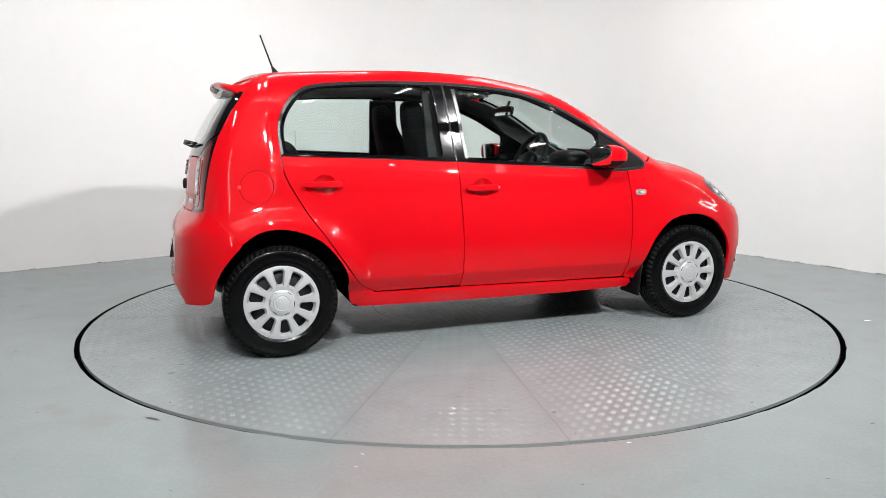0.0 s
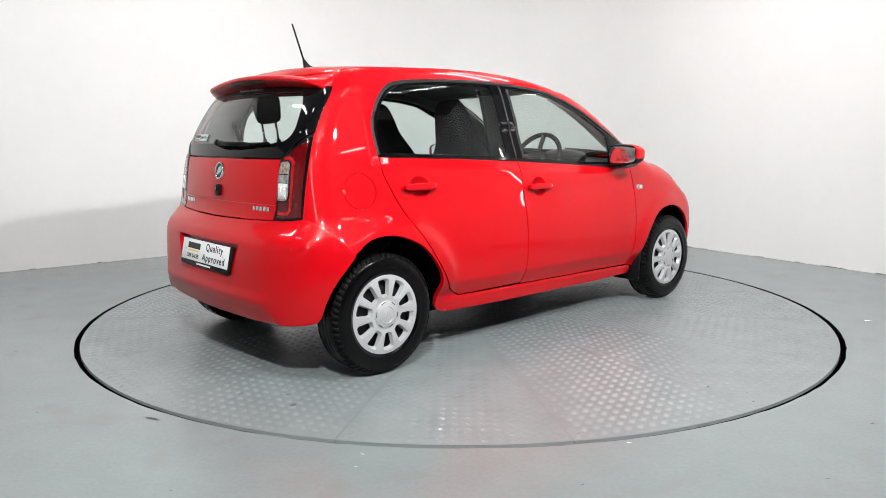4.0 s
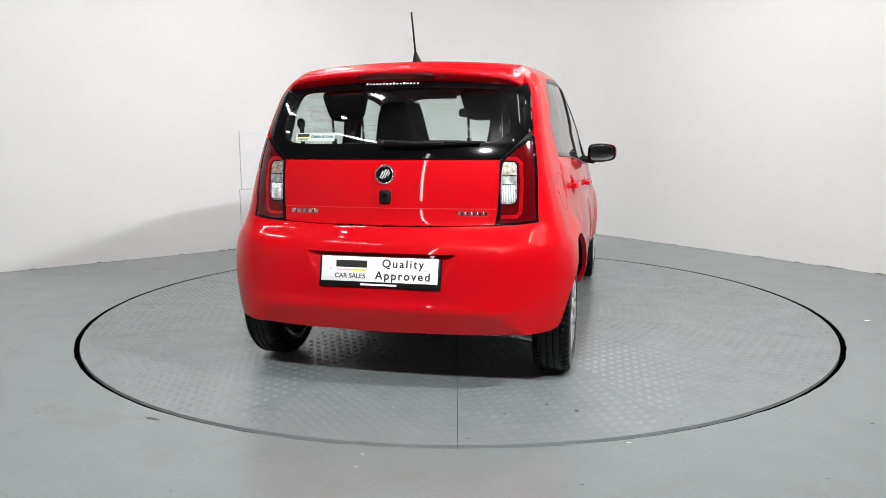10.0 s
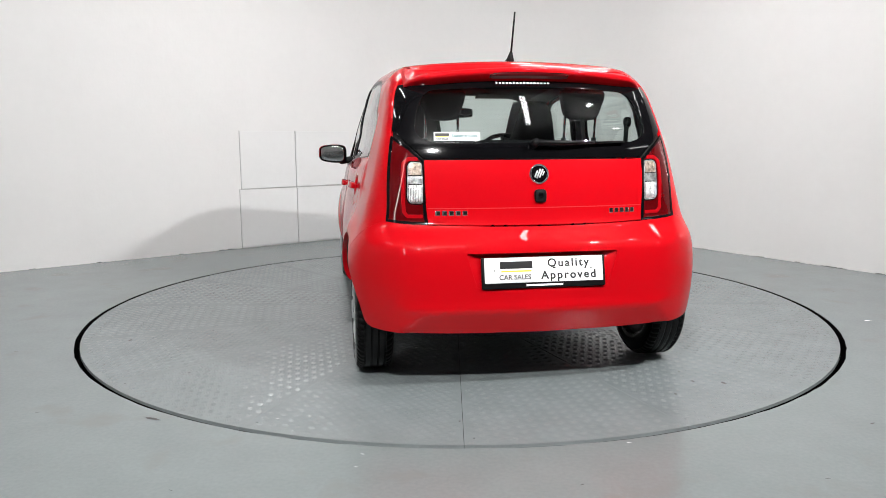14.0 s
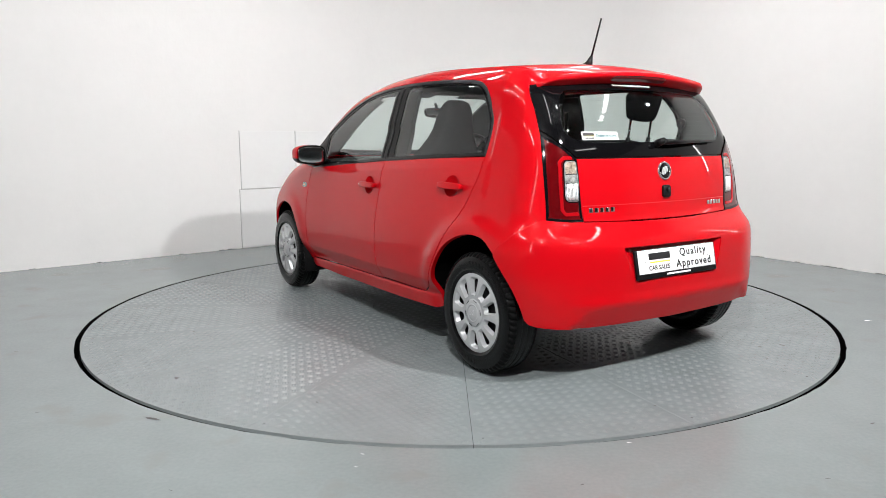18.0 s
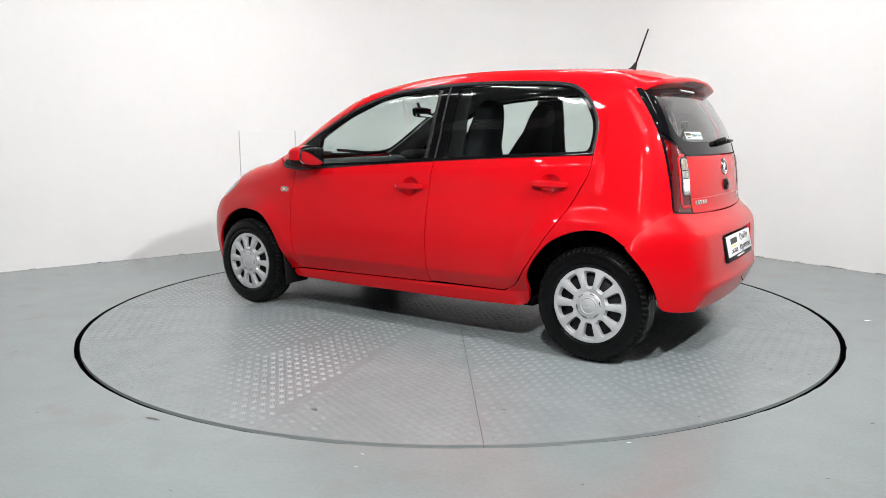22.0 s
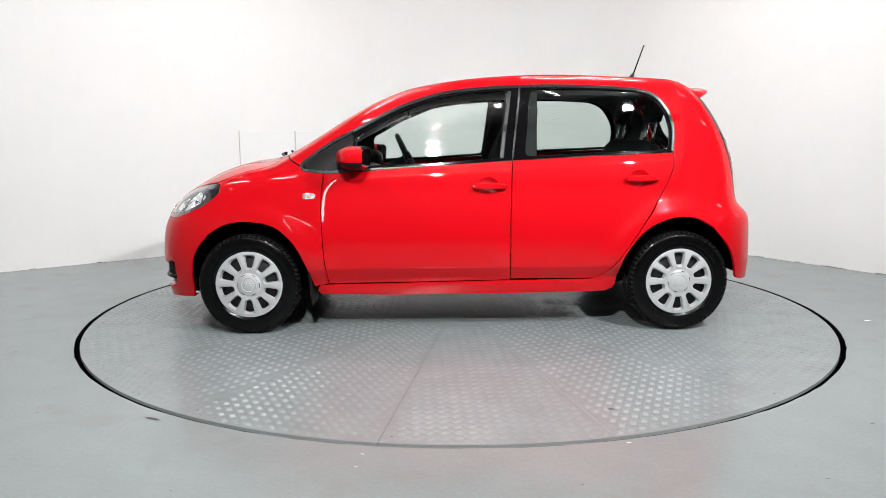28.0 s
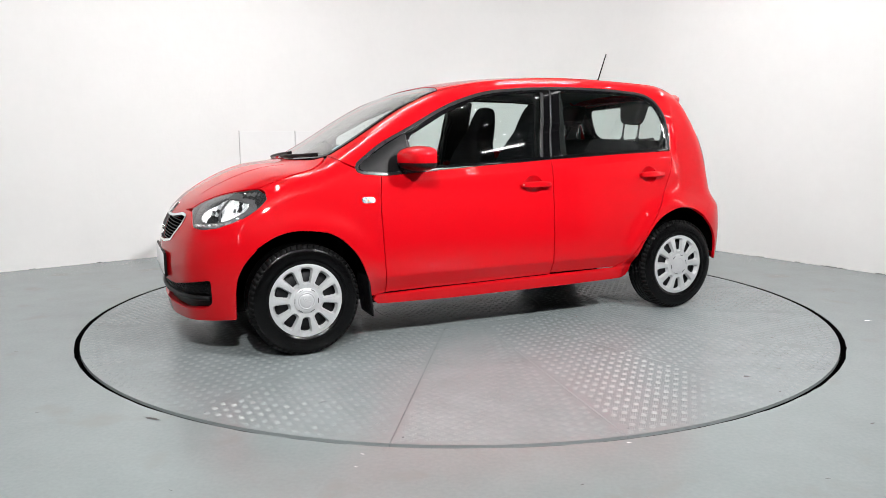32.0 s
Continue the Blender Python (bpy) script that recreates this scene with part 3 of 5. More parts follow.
def shrunk(poly, by):
    a = np.array(poly)
    e = np.roll(a, -1, 0) - np.roll(a, 1, 0)
    e /= np.maximum(np.linalg.norm(e, axis=1), 1e-9)[:, None]
    n = np.stack([-e[:, 1], e[:, 0]], -1) * (1 if area(poly) > 0 else -1)
    return [tuple(q) for q in a + n * by]


def inside(pts, polys):
    """Even-odd test of points against closed polygons."""
    hit = np.zeros(len(pts), bool)
    x, y = pts[:, 0], pts[:, 1]
    for poly in polys:
        a = np.array(poly)
        b = np.roll(a, -1, 0)
        for (x0, y0), (x1, y1) in zip(a, b):
            if y0 == y1:
                continue
            hit ^= ((y0 > y) != (y1 > y)) & (x < (x1 - x0) * (y - y0) / (y1 - y0) + x0)
    return hit


def skin(name, chart, outer, material, parent, holes=(), offset=0.0, res=.035, gap=.0042, lip=.0022, depth=.012, edge=.014, label="", lines=()):
    """A panel of the body: the outline in chart coordinates, laid on the form, with turned-in edges."""
    loops = [shrunk(dense(outer, edge), gap)] + [shrunk(dense(h, edge), -gap) for h in holes]
    b = np.concatenate([np.array(l) for l in loops])
    lo, hi = b.min(0), b.max(0)
    gx, gy = np.arange(lo[0], hi[0], res), np.arange(lo[1], hi[1], res * .866)
    grid = np.array([(x + (j % 2) * res / 2, y) for j, y in enumerate(gy) for x in gx]).reshape(-1, 2)
    if len(grid):
        grid = grid[inside(grid, loops)]
    if len(grid):
        dist = np.array([np.hypot(*(b - g).T).min() for g in grid])
        grid = grid[dist > min(res, .02) * .6]
    if len(lines):
        # extra points along folds
        extra = np.array([q for l in lines for q in l])
        extra = extra[inside(extra, loops)]
        extra = extra[[np.hypot(*(b - g).T).min() > .004 for g in extra]]
        grid = grid[[np.hypot(*(extra - g).T).min() > .010 for g in grid]]
        grid = np.concatenate([grid, extra])
    pts = [Vector(q) for q in b] + [Vector(q) for q in grid]
    edges, k = [], 0
    for l in loops:
        edges += [(k + i, k + (i + 1) % len(l)) for i in range(len(l))]
        k += len(l)
    verts, _, faces, *_ = delaunay_2d_cdt(pts, edges, [], 0, 1e-6)
    uv = np.array([tuple(v) for v in verts])
    tri = np.array([f for f in faces if len(f) == 3])
    tri = tri[inside(uv[tri].mean(1), loops)]
    used = np.unique(tri)
    remap = -np.ones(len(uv), int)
    remap[used] = np.arange(len(used))
    uv, tri = uv[used], remap[tri]
    p, n = on_body(chart, uv)
    off = offset(uv) if callable(offset) else offset
    p = p - n * np.reshape(off, (-1, 1))
    flip = (np.cross(p[tri[:, 1]] - p[tri[:, 0]], p[tri[:, 2]] - p[tri[:, 0]]) * n[tri[:, 0]]).sum(1) < 0
    tri[flip] = tri[flip][:, ::-1]
    if callable(offset):
        # true normals of the dished sheet
        fn = np.cross(p[tri[:, 1]] - p[tri[:, 0]], p[tri[:, 2]] - p[tri[:, 0]])
        acc = np.zeros_like(p)
        for c in range(3):
            np.add.at(acc, tri[:, c], fn)
        n = acc / np.maximum(np.linalg.norm(acc, axis=1), 1e-12)[:, None]
    verts, norms, faces = [p], [n], tri.tolist()
    if depth:
        e = np.concatenate([tri[:, [0, 1]], tri[:, [1, 2]], tri[:, [2, 0]]])
        seen = {(a, c) for a, c in e.tolist()}
        rim = [(a, c) for a, c in e.tolist() if (c, a) not in seen]
        out = np.zeros_like(p)
        for a, c in rim:
            o = np.cross(p[c] - p[a], n[a])
            out[a] += o
            out[c] += o
        ids = sorted({a for ab in rim for a in ab})
        o, nn, pp = out[ids], n[ids], p[ids]
        o /= np.maximum(np.linalg.norm(o, axis=1), 1e-12)[:, None]
        base, m = len(p), len(ids)
        at = {a: i for i, a in enumerate(ids)}
        deep = depth(uv[ids])[:, None] if callable(depth) else depth
        verts += [pp + o * lip * .7 - nn * lip * .3, pp + o * lip - nn * lip, pp + o * lip - nn * (lip + deep)]
        mid = o + nn
        norms += [mid / np.linalg.norm(mid, axis=1)[:, None], o, o]
        for a, c in rim:
            i, j = at[a], at[c]
            faces.append([c, a, base + i, base + j])
            for ring in range(2):
                q = base + ring * m
                faces.append([q + j, q + i, q + m + i, q + m + j])
    v, nv = np.concatenate(verts), np.concatenate(norms)
    me = bpy.data.meshes.new(name)
    me.from_pydata(v.tolist(), [], faces)
    me.shade_smooth()
    me.normals_split_custom_set_from_vertices(nv.tolist())
    me.materials.append(material)
    ob = new(name, me)
    ob.parent = parent
    if label:
        ob["label"] = label
    return ob


def seat_frame(chart, u, z):
    """A pose on the form: local z outward, local x along the car or across it."""
    p, n = on_body(chart, [(u, z)])
    n = Vector(n[0])
    up = Vector((0, 0, 1))
    x = up.cross(n).normalized()
    y = n.cross(x)
    m = Matrix.Identity(4)
    for k, c in enumerate((x, y, n)):
        for i in range(3):
            m[i][k] = c[i]
    m.translation = Vector(p[0])
    return m


def both(pts):
    """A half outline (first coordinate positive, from the middle outward and back) mirrored to a whole one."""
    return list(pts) + [(-a, b) for a, b in reversed(pts) if abs(a) > 1e-6]


# ---- the car ----
CAR = thing("car", "glossy red five-door hatchback parked on the turntable", "car")
W0 = X_REAR - R_FAN * math.pi / 2      # u at the middle of the tail: w = u - W0
V0 = X_FRONT + R_FAN * math.pi / 2     # u at the middle of the nose: w = V0 - u


def arch(cx, r0, r1, z0, a0, a1, n=16):
    """An arc of a wheel arch in the side view."""
    return [(cx + r0 * math.cos(math.radians(a0 + (a1 - a0) * k / n)), z0 + r1 * math.sin(math.radians(a0 + (a1 - a0) * k / n))) for k in range(n + 1)]


# seam curves, in side coordinates (u, z)
UPPER = [(.914, .945), (.905, .964)] + bowed([(.890, .977), (.760, 1.067), (.588, 1.156), (.359, 1.272), (.130, 1.346), (-.074, 1.372), (-.315, 1.385), (-.560, 1.387), (-.791, 1.380),
               (-.960, 1.368)]) + bowed([(-1.021, 1.357), (-1.085, 1.327), (-1.150, 1.252), (-1.190, 1.150), (-1.180, 1.012)])
BELT_F = [(.908, .924), (.885, .911), (.754, .900), (.517, .917), (.134, .944), (-.262, .969)]
BELT_R = [(-.268, .969), (-.700, .992), (-1.178, 1.010)]
B_SEAM = bowed([(-.265, .968), (-.258, .80), (-.252, .60), (-.252, .45), (-.256, .302)])
R_SEAM = bowed([(-1.178, 1.008), (-1.168, .915), (-1.080, .745), (-.975, .590), (-.885, .455), (-.810, .350), (-.727, .302)])
F_SEAM = bowed([(.783, .902), (.797, .760), (.797, .618), (.788, .45), (.770, .279)])
SILL = bowed([(-.727, .302), (-.256, .296), (.30, .284), (.770, .276)])
ARCH_R = bowed([(-.862, .262), (-.870, .34), (-.895, .440), (-.985, .562), (-1.080, .622), (-1.190, .652), (-1.290, .640), (-1.368, .585)])
ARCH_R2 = bowed([(-1.368, .585), (-1.449, .476), (-1.490, .39), (-1.512, .316)])
BUMP_SEAM = bowed([(-1.368, .585), (-1.395, .620), (-1.450, .672), (-1.514, .720), (-1.572, .744)])
LAMP_OUT = bowed([(-1.572, .744), (-1.562, .841), (-1.545, .950), (-1.530, 1.030), (-1.512, 1.100)])
GLASS_OUT = bowed([(-1.512, 1.100), (-1.462, 1.205), (-1.400, 1.300), (-1.384, 1.326)])
ARCH_F = bowed([(.852, .262), (.870, .33), (.900, .410), (.955, .515), (1.064, .610), (1.221, .637), (1.330, .615), (1.420, .555)])
ARCH_F2 = bowed([(1.420, .555), (1.470, .49), (1.510, .390), (1.530, .206)])
F_BUMP = bowed([(1.420, .555), (1.432, .62), (1.452, .665), (1.485, .702)])


def edge_on_top(pts):
    """Side-view points of a curve given as (x, y) on the roof."""
    p, _ = on_body(chart_top, pts)
    return [(float(q[0]) if X_REAR <= q[0] <= X_FRONT else float(X_REAR - R_FAN * math.atan2(X_REAR - q[0], abs(q[1]))) if q[0] < X_REAR
             else float(X_FRONT + R_FAN * math.atan2(q[0] - X_FRONT, abs(q[1]))), float(q[2])) for q in p]


ROOF_XY = bowed([(-1.290, .500), (-1.10, .520), (-.80, .530), (-.40, .530), (0, .515), (.20, .490), (.34, .468)])
SCREEN_XY = bowed([(.34, .468), (.592, .480), (.80, .497), (.93, .503), (1.010, .500)])
ROOF_UZ, SCREEN_UZ = edge_on_top(ROOF_XY), edge_on_top(SCREEN_XY)
BONNET_XY = bowed([(1.010, .500), (1.060, .560), (1.154, .612), (1.277, .638), (1.400, .632)])
BONNET_UZ = edge_on_top(BONNET_XY)
LAMP_TOP_XY = bowed([(1.400, .632), (1.47, .565), (1.56, .475), (1.640, .405), (1.690, .370)])
LAMP_TOP_UZ = edge_on_top(LAMP_TOP_XY)

FOLD = [[(-.9 + .016 * k, .3795 - .006 * .016 * k + dz) for k in range(112)] for dz in (-.030, -.016, -.008, -.003, .001, .005, .012, .024)]
BELT_LINES = [[(-1.18 + .016 * k, .902 - .055 * (-1.18 + .016 * k) + dz) for k in range(126)] for dz in (-.014, -.006, 0, .006, .014)]
FLANGE_LINES = [[(u, .96 + .012 * k) for k in range(38)] for u in (-1.215, -1.224, -1.230, -1.236, -1.242, -1.250, -1.262)] \
    + [[(-1.21 + .014 * k, z) for k in range(90)] for z in (1.386, 1.392, 1.398, 1.404, 1.412)]
SILL_LINES = [[(-.84 + .016 * k, .2835 - .01737 * (-.84 + .016 * k) + dz) for k in range(106)] for dz in (-.040, -.026, -.014, -.008, -.003, .003, .009)]

# one piece of side frame: sill, quarter panel, roof rail and windscreen pillar
SIDE = ([(.838, .240), (.812, .216), (.40, .206), (-.40, .216), (-.810, .224), (-.846, .236)] + ARCH_R + BUMP_SEAM[1:] + LAMP_OUT[1:] + GLASS_OUT[1:] + ROOF_UZ + SCREEN_UZ[1:]
        + [(.970, .972), (.930, .950)] + UPPER + R_SEAM[1:] + SILL[1:] + [(.822, .270)])
FENDER = F_SEAM + [(.820, .268)] + ARCH_F + F_BUMP[1:] + bowed([(1.485, .702), (1.425, .746), (1.378, .798), (1.392, .832)]) + list(reversed(BONNET_UZ)) \
    + [(.970, .968), (.930, .946), (.914, .941), (.908, .922), (.885, .911)]
DOOR_F = F_SEAM + [(.30, .284), (-.256, .296)] + list(reversed(B_SEAM)) + [(.134, .944), (.517, .917), (.754, .900)]
DOOR_R = B_SEAM + [(-.727, .302)] + list(reversed(R_SEAM))[1:] + [(-.700, .990)]
DLO_F = [q for q in UPPER if q[0] > -.31] + [(-.313, 1.385)] + [(-.264, .970)] + list(reversed(BELT_F))[1:]
DLO_R = [(-.317, 1.385)] + [q for q in UPPER if q[0] < -.33] + [(-.268, .970)]
GLASS_F = rounded([(.600, .936), (.600, 1.104), (.384, 1.222), (.162, 1.312), (.003, 1.338), (-.243, 1.357), (-.196, .981), (.134, .957)], .03)
GLASS_R = rounded([(-.338, .992), (-.375, 1.364), (-.78, 1.360), (-.985, 1.347), (-1.065, 1.308), (-1.128, 1.228), (-1.160, 1.140), (-1.150, 1.028)], .035)
CORNER_PANE = rounded([(.640, .922), (.640, 1.085), (.745, 1.030), (.880, .946), (.870, .925), (.760, .916)], .012)


def trim_hole(poly, way):
    """The inner edge of a window trim, open towards the middle pillar."""
    out = []
    for x, z in shrunk(dense(poly, .02), .012):
        line = -.2655 - (z - .970) * .1181
        out.append((x + way * .0113, z) if abs(x - line) < .022 else (x, z))
    return out


def handle(door, chart, s, u, z):
    m = seat_frame(chart, u, z)
    dish = [(u + .004 + .058 * math.cos(a), z + .051 * math.sin(a)) for a in [k * math.pi / 14 for k in range(28)]]
    skin("handle_bowl", chart, dish, RED, door, gap=0, depth=0, res=.012, edge=.01,
         offset=lambda uv: .002 + .028 * np.clip(1 - ((uv[:, 0] - u - .004) / .056) ** 2 - ((uv[:, 1] - z) / .049) ** 2, 0, 1))
    grip = blob((.188, .034, .027), (.004 * s, 0, .024), power=5.0, n=9,
                shape=lambda x, y, w: (x, y * (1 - .12 * max(0, x * s)), w - .30 * x * x))
    g = part("door_handle", grip, RED, door, "red painted pull handle")
    g.matrix_local = m
    for dx in (-.075, .078):
        part("handle_foot", box((.022, .02, .03), (dx, 0, .004), bevel=.006), RED, door).matrix_local = m
    if u > -.5:
        v, f = lathe([(.001, .0), (.0055, 0), (.0065, -.006)], 16, "z")
        lock = part("lock", (v, f), SILVER, door)
        lock.matrix_local = m @ pose(-.082 * s, 0, .031)


def door_mirror(door, s):
    def form(x, y, z):
        y = y * s
        return x * (1 - .12 * y), y * s, z * (1 - .16 * max(0, y)) * (1 - .34 * max(0, x) ** 1.5) + .03 * y

    def sweep(bm, back=.20, down=0.0):
        # the outer end lies further back
        for v in bm.verts:
            v.co.x -= .016 + back * (abs(v.co.y) - .843) + down * (v.co.z - .987)
        return bm

    def shell(grow, x0, z0, keep_up):
        bm = blob((.150 + grow, .194 + grow, .130 + grow), (.632, s * .843, .987), (0, 0, 0), 4.2, 11, form)
        bmesh.ops.bisect_plane(bm, geom=bm.verts[:] + bm.edges[:] + bm.faces[:], plane_co=(x0, 0, 0), plane_no=(-1, 0, 0), clear_outer=True)
        bmesh.ops.bisect_plane(bm, geom=bm.verts[:] + bm.edges[:] + bm.faces[:], plane_co=(0, 0, z0), plane_no=(0, 0, -1 if keep_up else 1), clear_outer=True)
        return sweep(bm)
    part("mirror_cap", shell(0, .586, .966, True), RED, door, "red painted mirror cap")
    part("mirror_base", shell(-.003, .586, .967, False), BLACK, door)
    lean = lambda x, y, z: (x, y, z * (1 - .16 * max(0, y * s)) + .03 * y * s)
    part("mirror_housing", sweep(blob((.050, .190, .127), (.582, s * .8435, .987), (0, 0, 0), 4, 8, lean), -.27, .06), BLACK_GLOSS, door)
    part("mirror_glass", sweep(blob((.008, .160, .102), (.5565, s * .846, .988), (0, 0, 0), 5, 7, lean), -.27, .06), CHROME, door, "mirror glass")
    part("mirror_arm", box((.075, .11, .045), (.635, s * .745, .940), (s * -10, 0, 0), bevel=.014), BLACK, door)


for s in (1, -1):
    ch = chart_side(s)
    holes = []
    if s < 0:
        flap = [(-1.306 + .079 * math.cos(a), .857 + .079 * math.sin(a)) for a in [k * math.pi / 20 for k in range(40)]]
        holes.append(flap)
    side = skin("side_frame", ch, SIDE, RED, CAR, holes, res=.024, depth=.02, lines=SILL_LINES + FLANGE_LINES)
    if s < 0:
        f = skin("fuel_flap", ch, flap, RED, CAR, gap=.0012, res=.02)
        m = seat_frame(ch, -1.388, .857)
        part("flap_catch", blob((.016, .022, .008), (0, 0, .001), power=2.5, n=4), RED_DULL, f).matrix_local = m
    fender = skin("front_wing", ch, FENDER, RED, CAR, res=.024)
    # side repeater
    rep = [(.864 + .037 * math.copysign(abs(math.cos(a)) ** .55, math.cos(a)), .777 + .0185 * math.copysign(abs(math.sin(a)) ** .7, math.sin(a))) for a in [k * math.pi / 12 for k in range(24)]]
    b = skin("side_repeater", ch, rep, WHITE_LENS, CAR, offset=-.004, depth=.006, res=.02, label="clear side repeater lamp")
    m = seat_frame(ch, .864, .777)
    part("repeater_bulb", blob((.016, .012, .006), (0, 0, .006), power=2, n=4), AMBER, b).matrix_local = m
    # doors
    bowls = {u: [(u + .056 * math.cos(a), zz + .049 * math.sin(a)) for a in [k * math.pi / 14 for k in range(28)]] for u, zz in ((-.128, .826), (-.975, .861))}
    door = skin("front_door", ch, DOOR_F, RED, CAR, [bowls[-.128]], res=.021, lines=FOLD + BELT_LINES)
    handle(door, ch, s, -.132, .826)
    skin("window_trim", ch, DLO_F, CHANNEL, door, [trim_hole(DLO_F, -1)], offset=-.0005, gap=0, depth=.004, res=.03, label="dark grey rubber window trim")
    skin("window_surround", ch, DLO_F, BLACK_SATIN, door, [GLASS_F], offset=.004, res=.03, label="black window surround")
    skin("window_glass", ch, GLASS_F, TINT, door, offset=.007, gap=-.003, depth=0, res=.05)
    skin("window_seal", ch, [(.600, .926), (.60, .938), (.134, .958), (-.262, .984), (-.262, .970), (.134, .944)], BLACK_GLOSS, door, offset=-.002, gap=.001, depth=.004)
    skin("window_channel", ch, [(-.262, 1.350), (-.247, 1.352), (-.198, .984), (-.214, .984)], CHANNEL, door, offset=.0005, gap=0, depth=.004, res=.03, label="grey window channel")
    skin("door_trim", ch, shrunk(DOOR_F, .02), GREY_TRIM, door, offset=.055, res=.06, gap=.01, depth=0, label="grey plastic inner door trim")
    door_mirror(door, s)
    sail = rounded([(.622, .928), (.622, 1.118), (.745, 1.052), (.880, .968), (.893, .942), (.875, .925), (.754, .914)], .015)
    skin("mirror_sail", ch, sail, BLACK, door, offset=.0015, gap=0, depth=.004, label="black grained mirror triangle")
    rdoor = skin("rear_door", ch, DOOR_R, RED, CAR, [bowls[-.975]], res=.021, lines=FOLD + BELT_LINES)
    handle(rdoor, ch, s, -.980, .861)
    skin("window_trim", ch, DLO_R, CHANNEL, rdoor, [trim_hole(DLO_R, 1)], offset=-.0005, gap=0, depth=.004, res=.03, label="dark grey rubber window trim")
    skin("window_surround", ch, DLO_R, BLACK_SATIN, rdoor, [GLASS_R], offset=.004, res=.03, label="black window surround")
    skin("window_glass", ch, GLASS_R, TINT_DARK, rdoor, offset=.0065, gap=-.003, depth=0, res=.05)
    skin("window_seal", ch, [(-.268, .970), (-.268, .984), (-.70, 1.006), (-1.16, 1.024), (-1.178, 1.010), (-.70, .992)], BLACK_GLOSS, rdoor, offset=-.002, gap=.001, depth=.004)
    skin("door_trim", ch, shrunk(DOOR_R, .02), GREY_TRIM, rdoor, offset=.055, res=.06, gap=.01, depth=0, label="grey plastic inner door trim")
    # inner pillars, seen through the glass
    skin("pillar_trim", ch, [(-.195, .95), (-.238, 1.37), (-.415, 1.37), (-.405, .96)], SEAL, CAR, offset=.045, gap=0, depth=.02, label="grey plastic pillar trim")
    lining = [(-1.47, .95)] + [(u + .02, z) for u, z in GLASS_OUT[3:]] + [(u, z - .004) for u, z in ROOF_UZ[2:]] + SCREEN_UZ[1:] + [(.945, .955), (.880, .945)] + shrunk(UPPER, -.012) + [(-1.13, .95)]
    skin("side_lining", ch, lining, PILLAR, CAR, offset=.026, gap=-.006, depth=.01, res=.04, label="grey plastic lining of pillars and roof rail")
    # wheel housings
    for cx in (1.21, -1.21):
        v, f = [], []
        for i, y in enumerate((.40, .80)):
            for a in range(0, 25):
                w = math.radians(8 + 164 * a / 24)
                rh = .356 if cx > 0 else .370
                hx, hz = cx + rh * math.cos(w), .285 + rh * math.sin(w)
                v.append((hx, s * (half_at(hx, hz) - .016 if i else y), hz))
        for a in range(24):
            f.append((a, a + 1, 26 + a, 25 + a))
        f.append(tuple(range(25)))
        part("wheel_housing", (v, f), LINER, CAR, smooth=True)
    flap_bm = box((.012, .19, .22), (.868, s * .690, .275), (0, 6, 0), bevel=.005)
    part("mud_flap", flap_bm, BLACK, CAR, "black mud flap")

# roof, windscreen, bonnet
front_edge = [(.34, .468), (.30, .35), (.275, .18), (.268, 0)]
ROOF_OUT = [(x, y) for x, y in ROOF_XY] + bowed(front_edge)[1:] + bowed([(x, -y) for x, y in reversed(front_edge)])[1:-1] + [(x, -y) for x, y in reversed(ROOF_XY)] \
    + [(-1.335, -.35), (-1.36, -.18), (-1.368, 0), (-1.36, .18), (-1.335, .35)]
roof = skin("roof", chart_top, ROOF_OUT, RED, CAR, res=.04)
skin("headliner", chart_top, [(-1.30, .52), (-.4, .54), (.22, .48), (.22, -.48), (-.4, -.54), (-1.30, -.52)], HEADLINER, CAR, offset=.045, gap=0, depth=0, res=.1, label="pale cloth headliner")
base_edge = [(1.010, .500), (1.060, .42), (1.105, .25), (1.125, .12), (1.130, 0)]
SCREEN = bowed([(x, y) for x, y in front_edge][::-1])[:-1] + SCREEN_XY + bowed(base_edge)[1:]
SCREEN = SCREEN + [(x, -y) for x, y in reversed(SCREEN) if y > 1e-4]
inner = shrunk(dense(SCREEN, .02), .035)
screen = skin("windscreen_frit", chart_top, SCREEN, BLACK_GLOSS, CAR, [inner], offset=.003, res=.04, label="black windscreen border")
skin("windscreen", chart_top, inner, TINT, CAR, offset=.004, gap=-.002, depth=0, res=.05, label="tinted windscreen glass")
p, n = on_body(chart_top, [(.935, .455)])
v, f = lathe([(.001, 0), (.036, 0)], 20, "z")
disc = part("tax_disc", (v, f), BLUE_PAPER, CAR, "pale blue paper disc behind the windscreen")
disc.matrix_local = Matrix.Translation(Vector(p[0]) - Vector(n[0]) * .012) @ Vector(n[0]).to_track_quat("Z", "Y").to_matrix().to_4x4()
nose_edge = [(1.690, .370), (1.722, .28), (1.762, .15), (1.775, 0)]
BON = bowed([(x + .016, y) for x, y in base_edge][::-1])[:-1] + [(1.022, .504)] + BONNET_XY[2:] + LAMP_TOP_XY[1:] + bowed(nose_edge)[1:]
BON = BON + [(x, -y) for x, y in reversed(BON) if y > 1e-4]
bonnet = skin("bonnet", chart_top, BON, RED, CAR, res=.03)
for y in (.30, -.30):
    # raised fold lines on the bonnet
    pts = on_body(chart_top, [(1.18 + .46 * k / 12, y * (1.15 - .35 * k / 12)) for k in range(13)])[0]
    part("bonnet_crease", tube([tuple(q - (0, 0, .0015)) for q in pts], [.001] + [.0035] * 11 + [.001], 6), RED, bonnet)
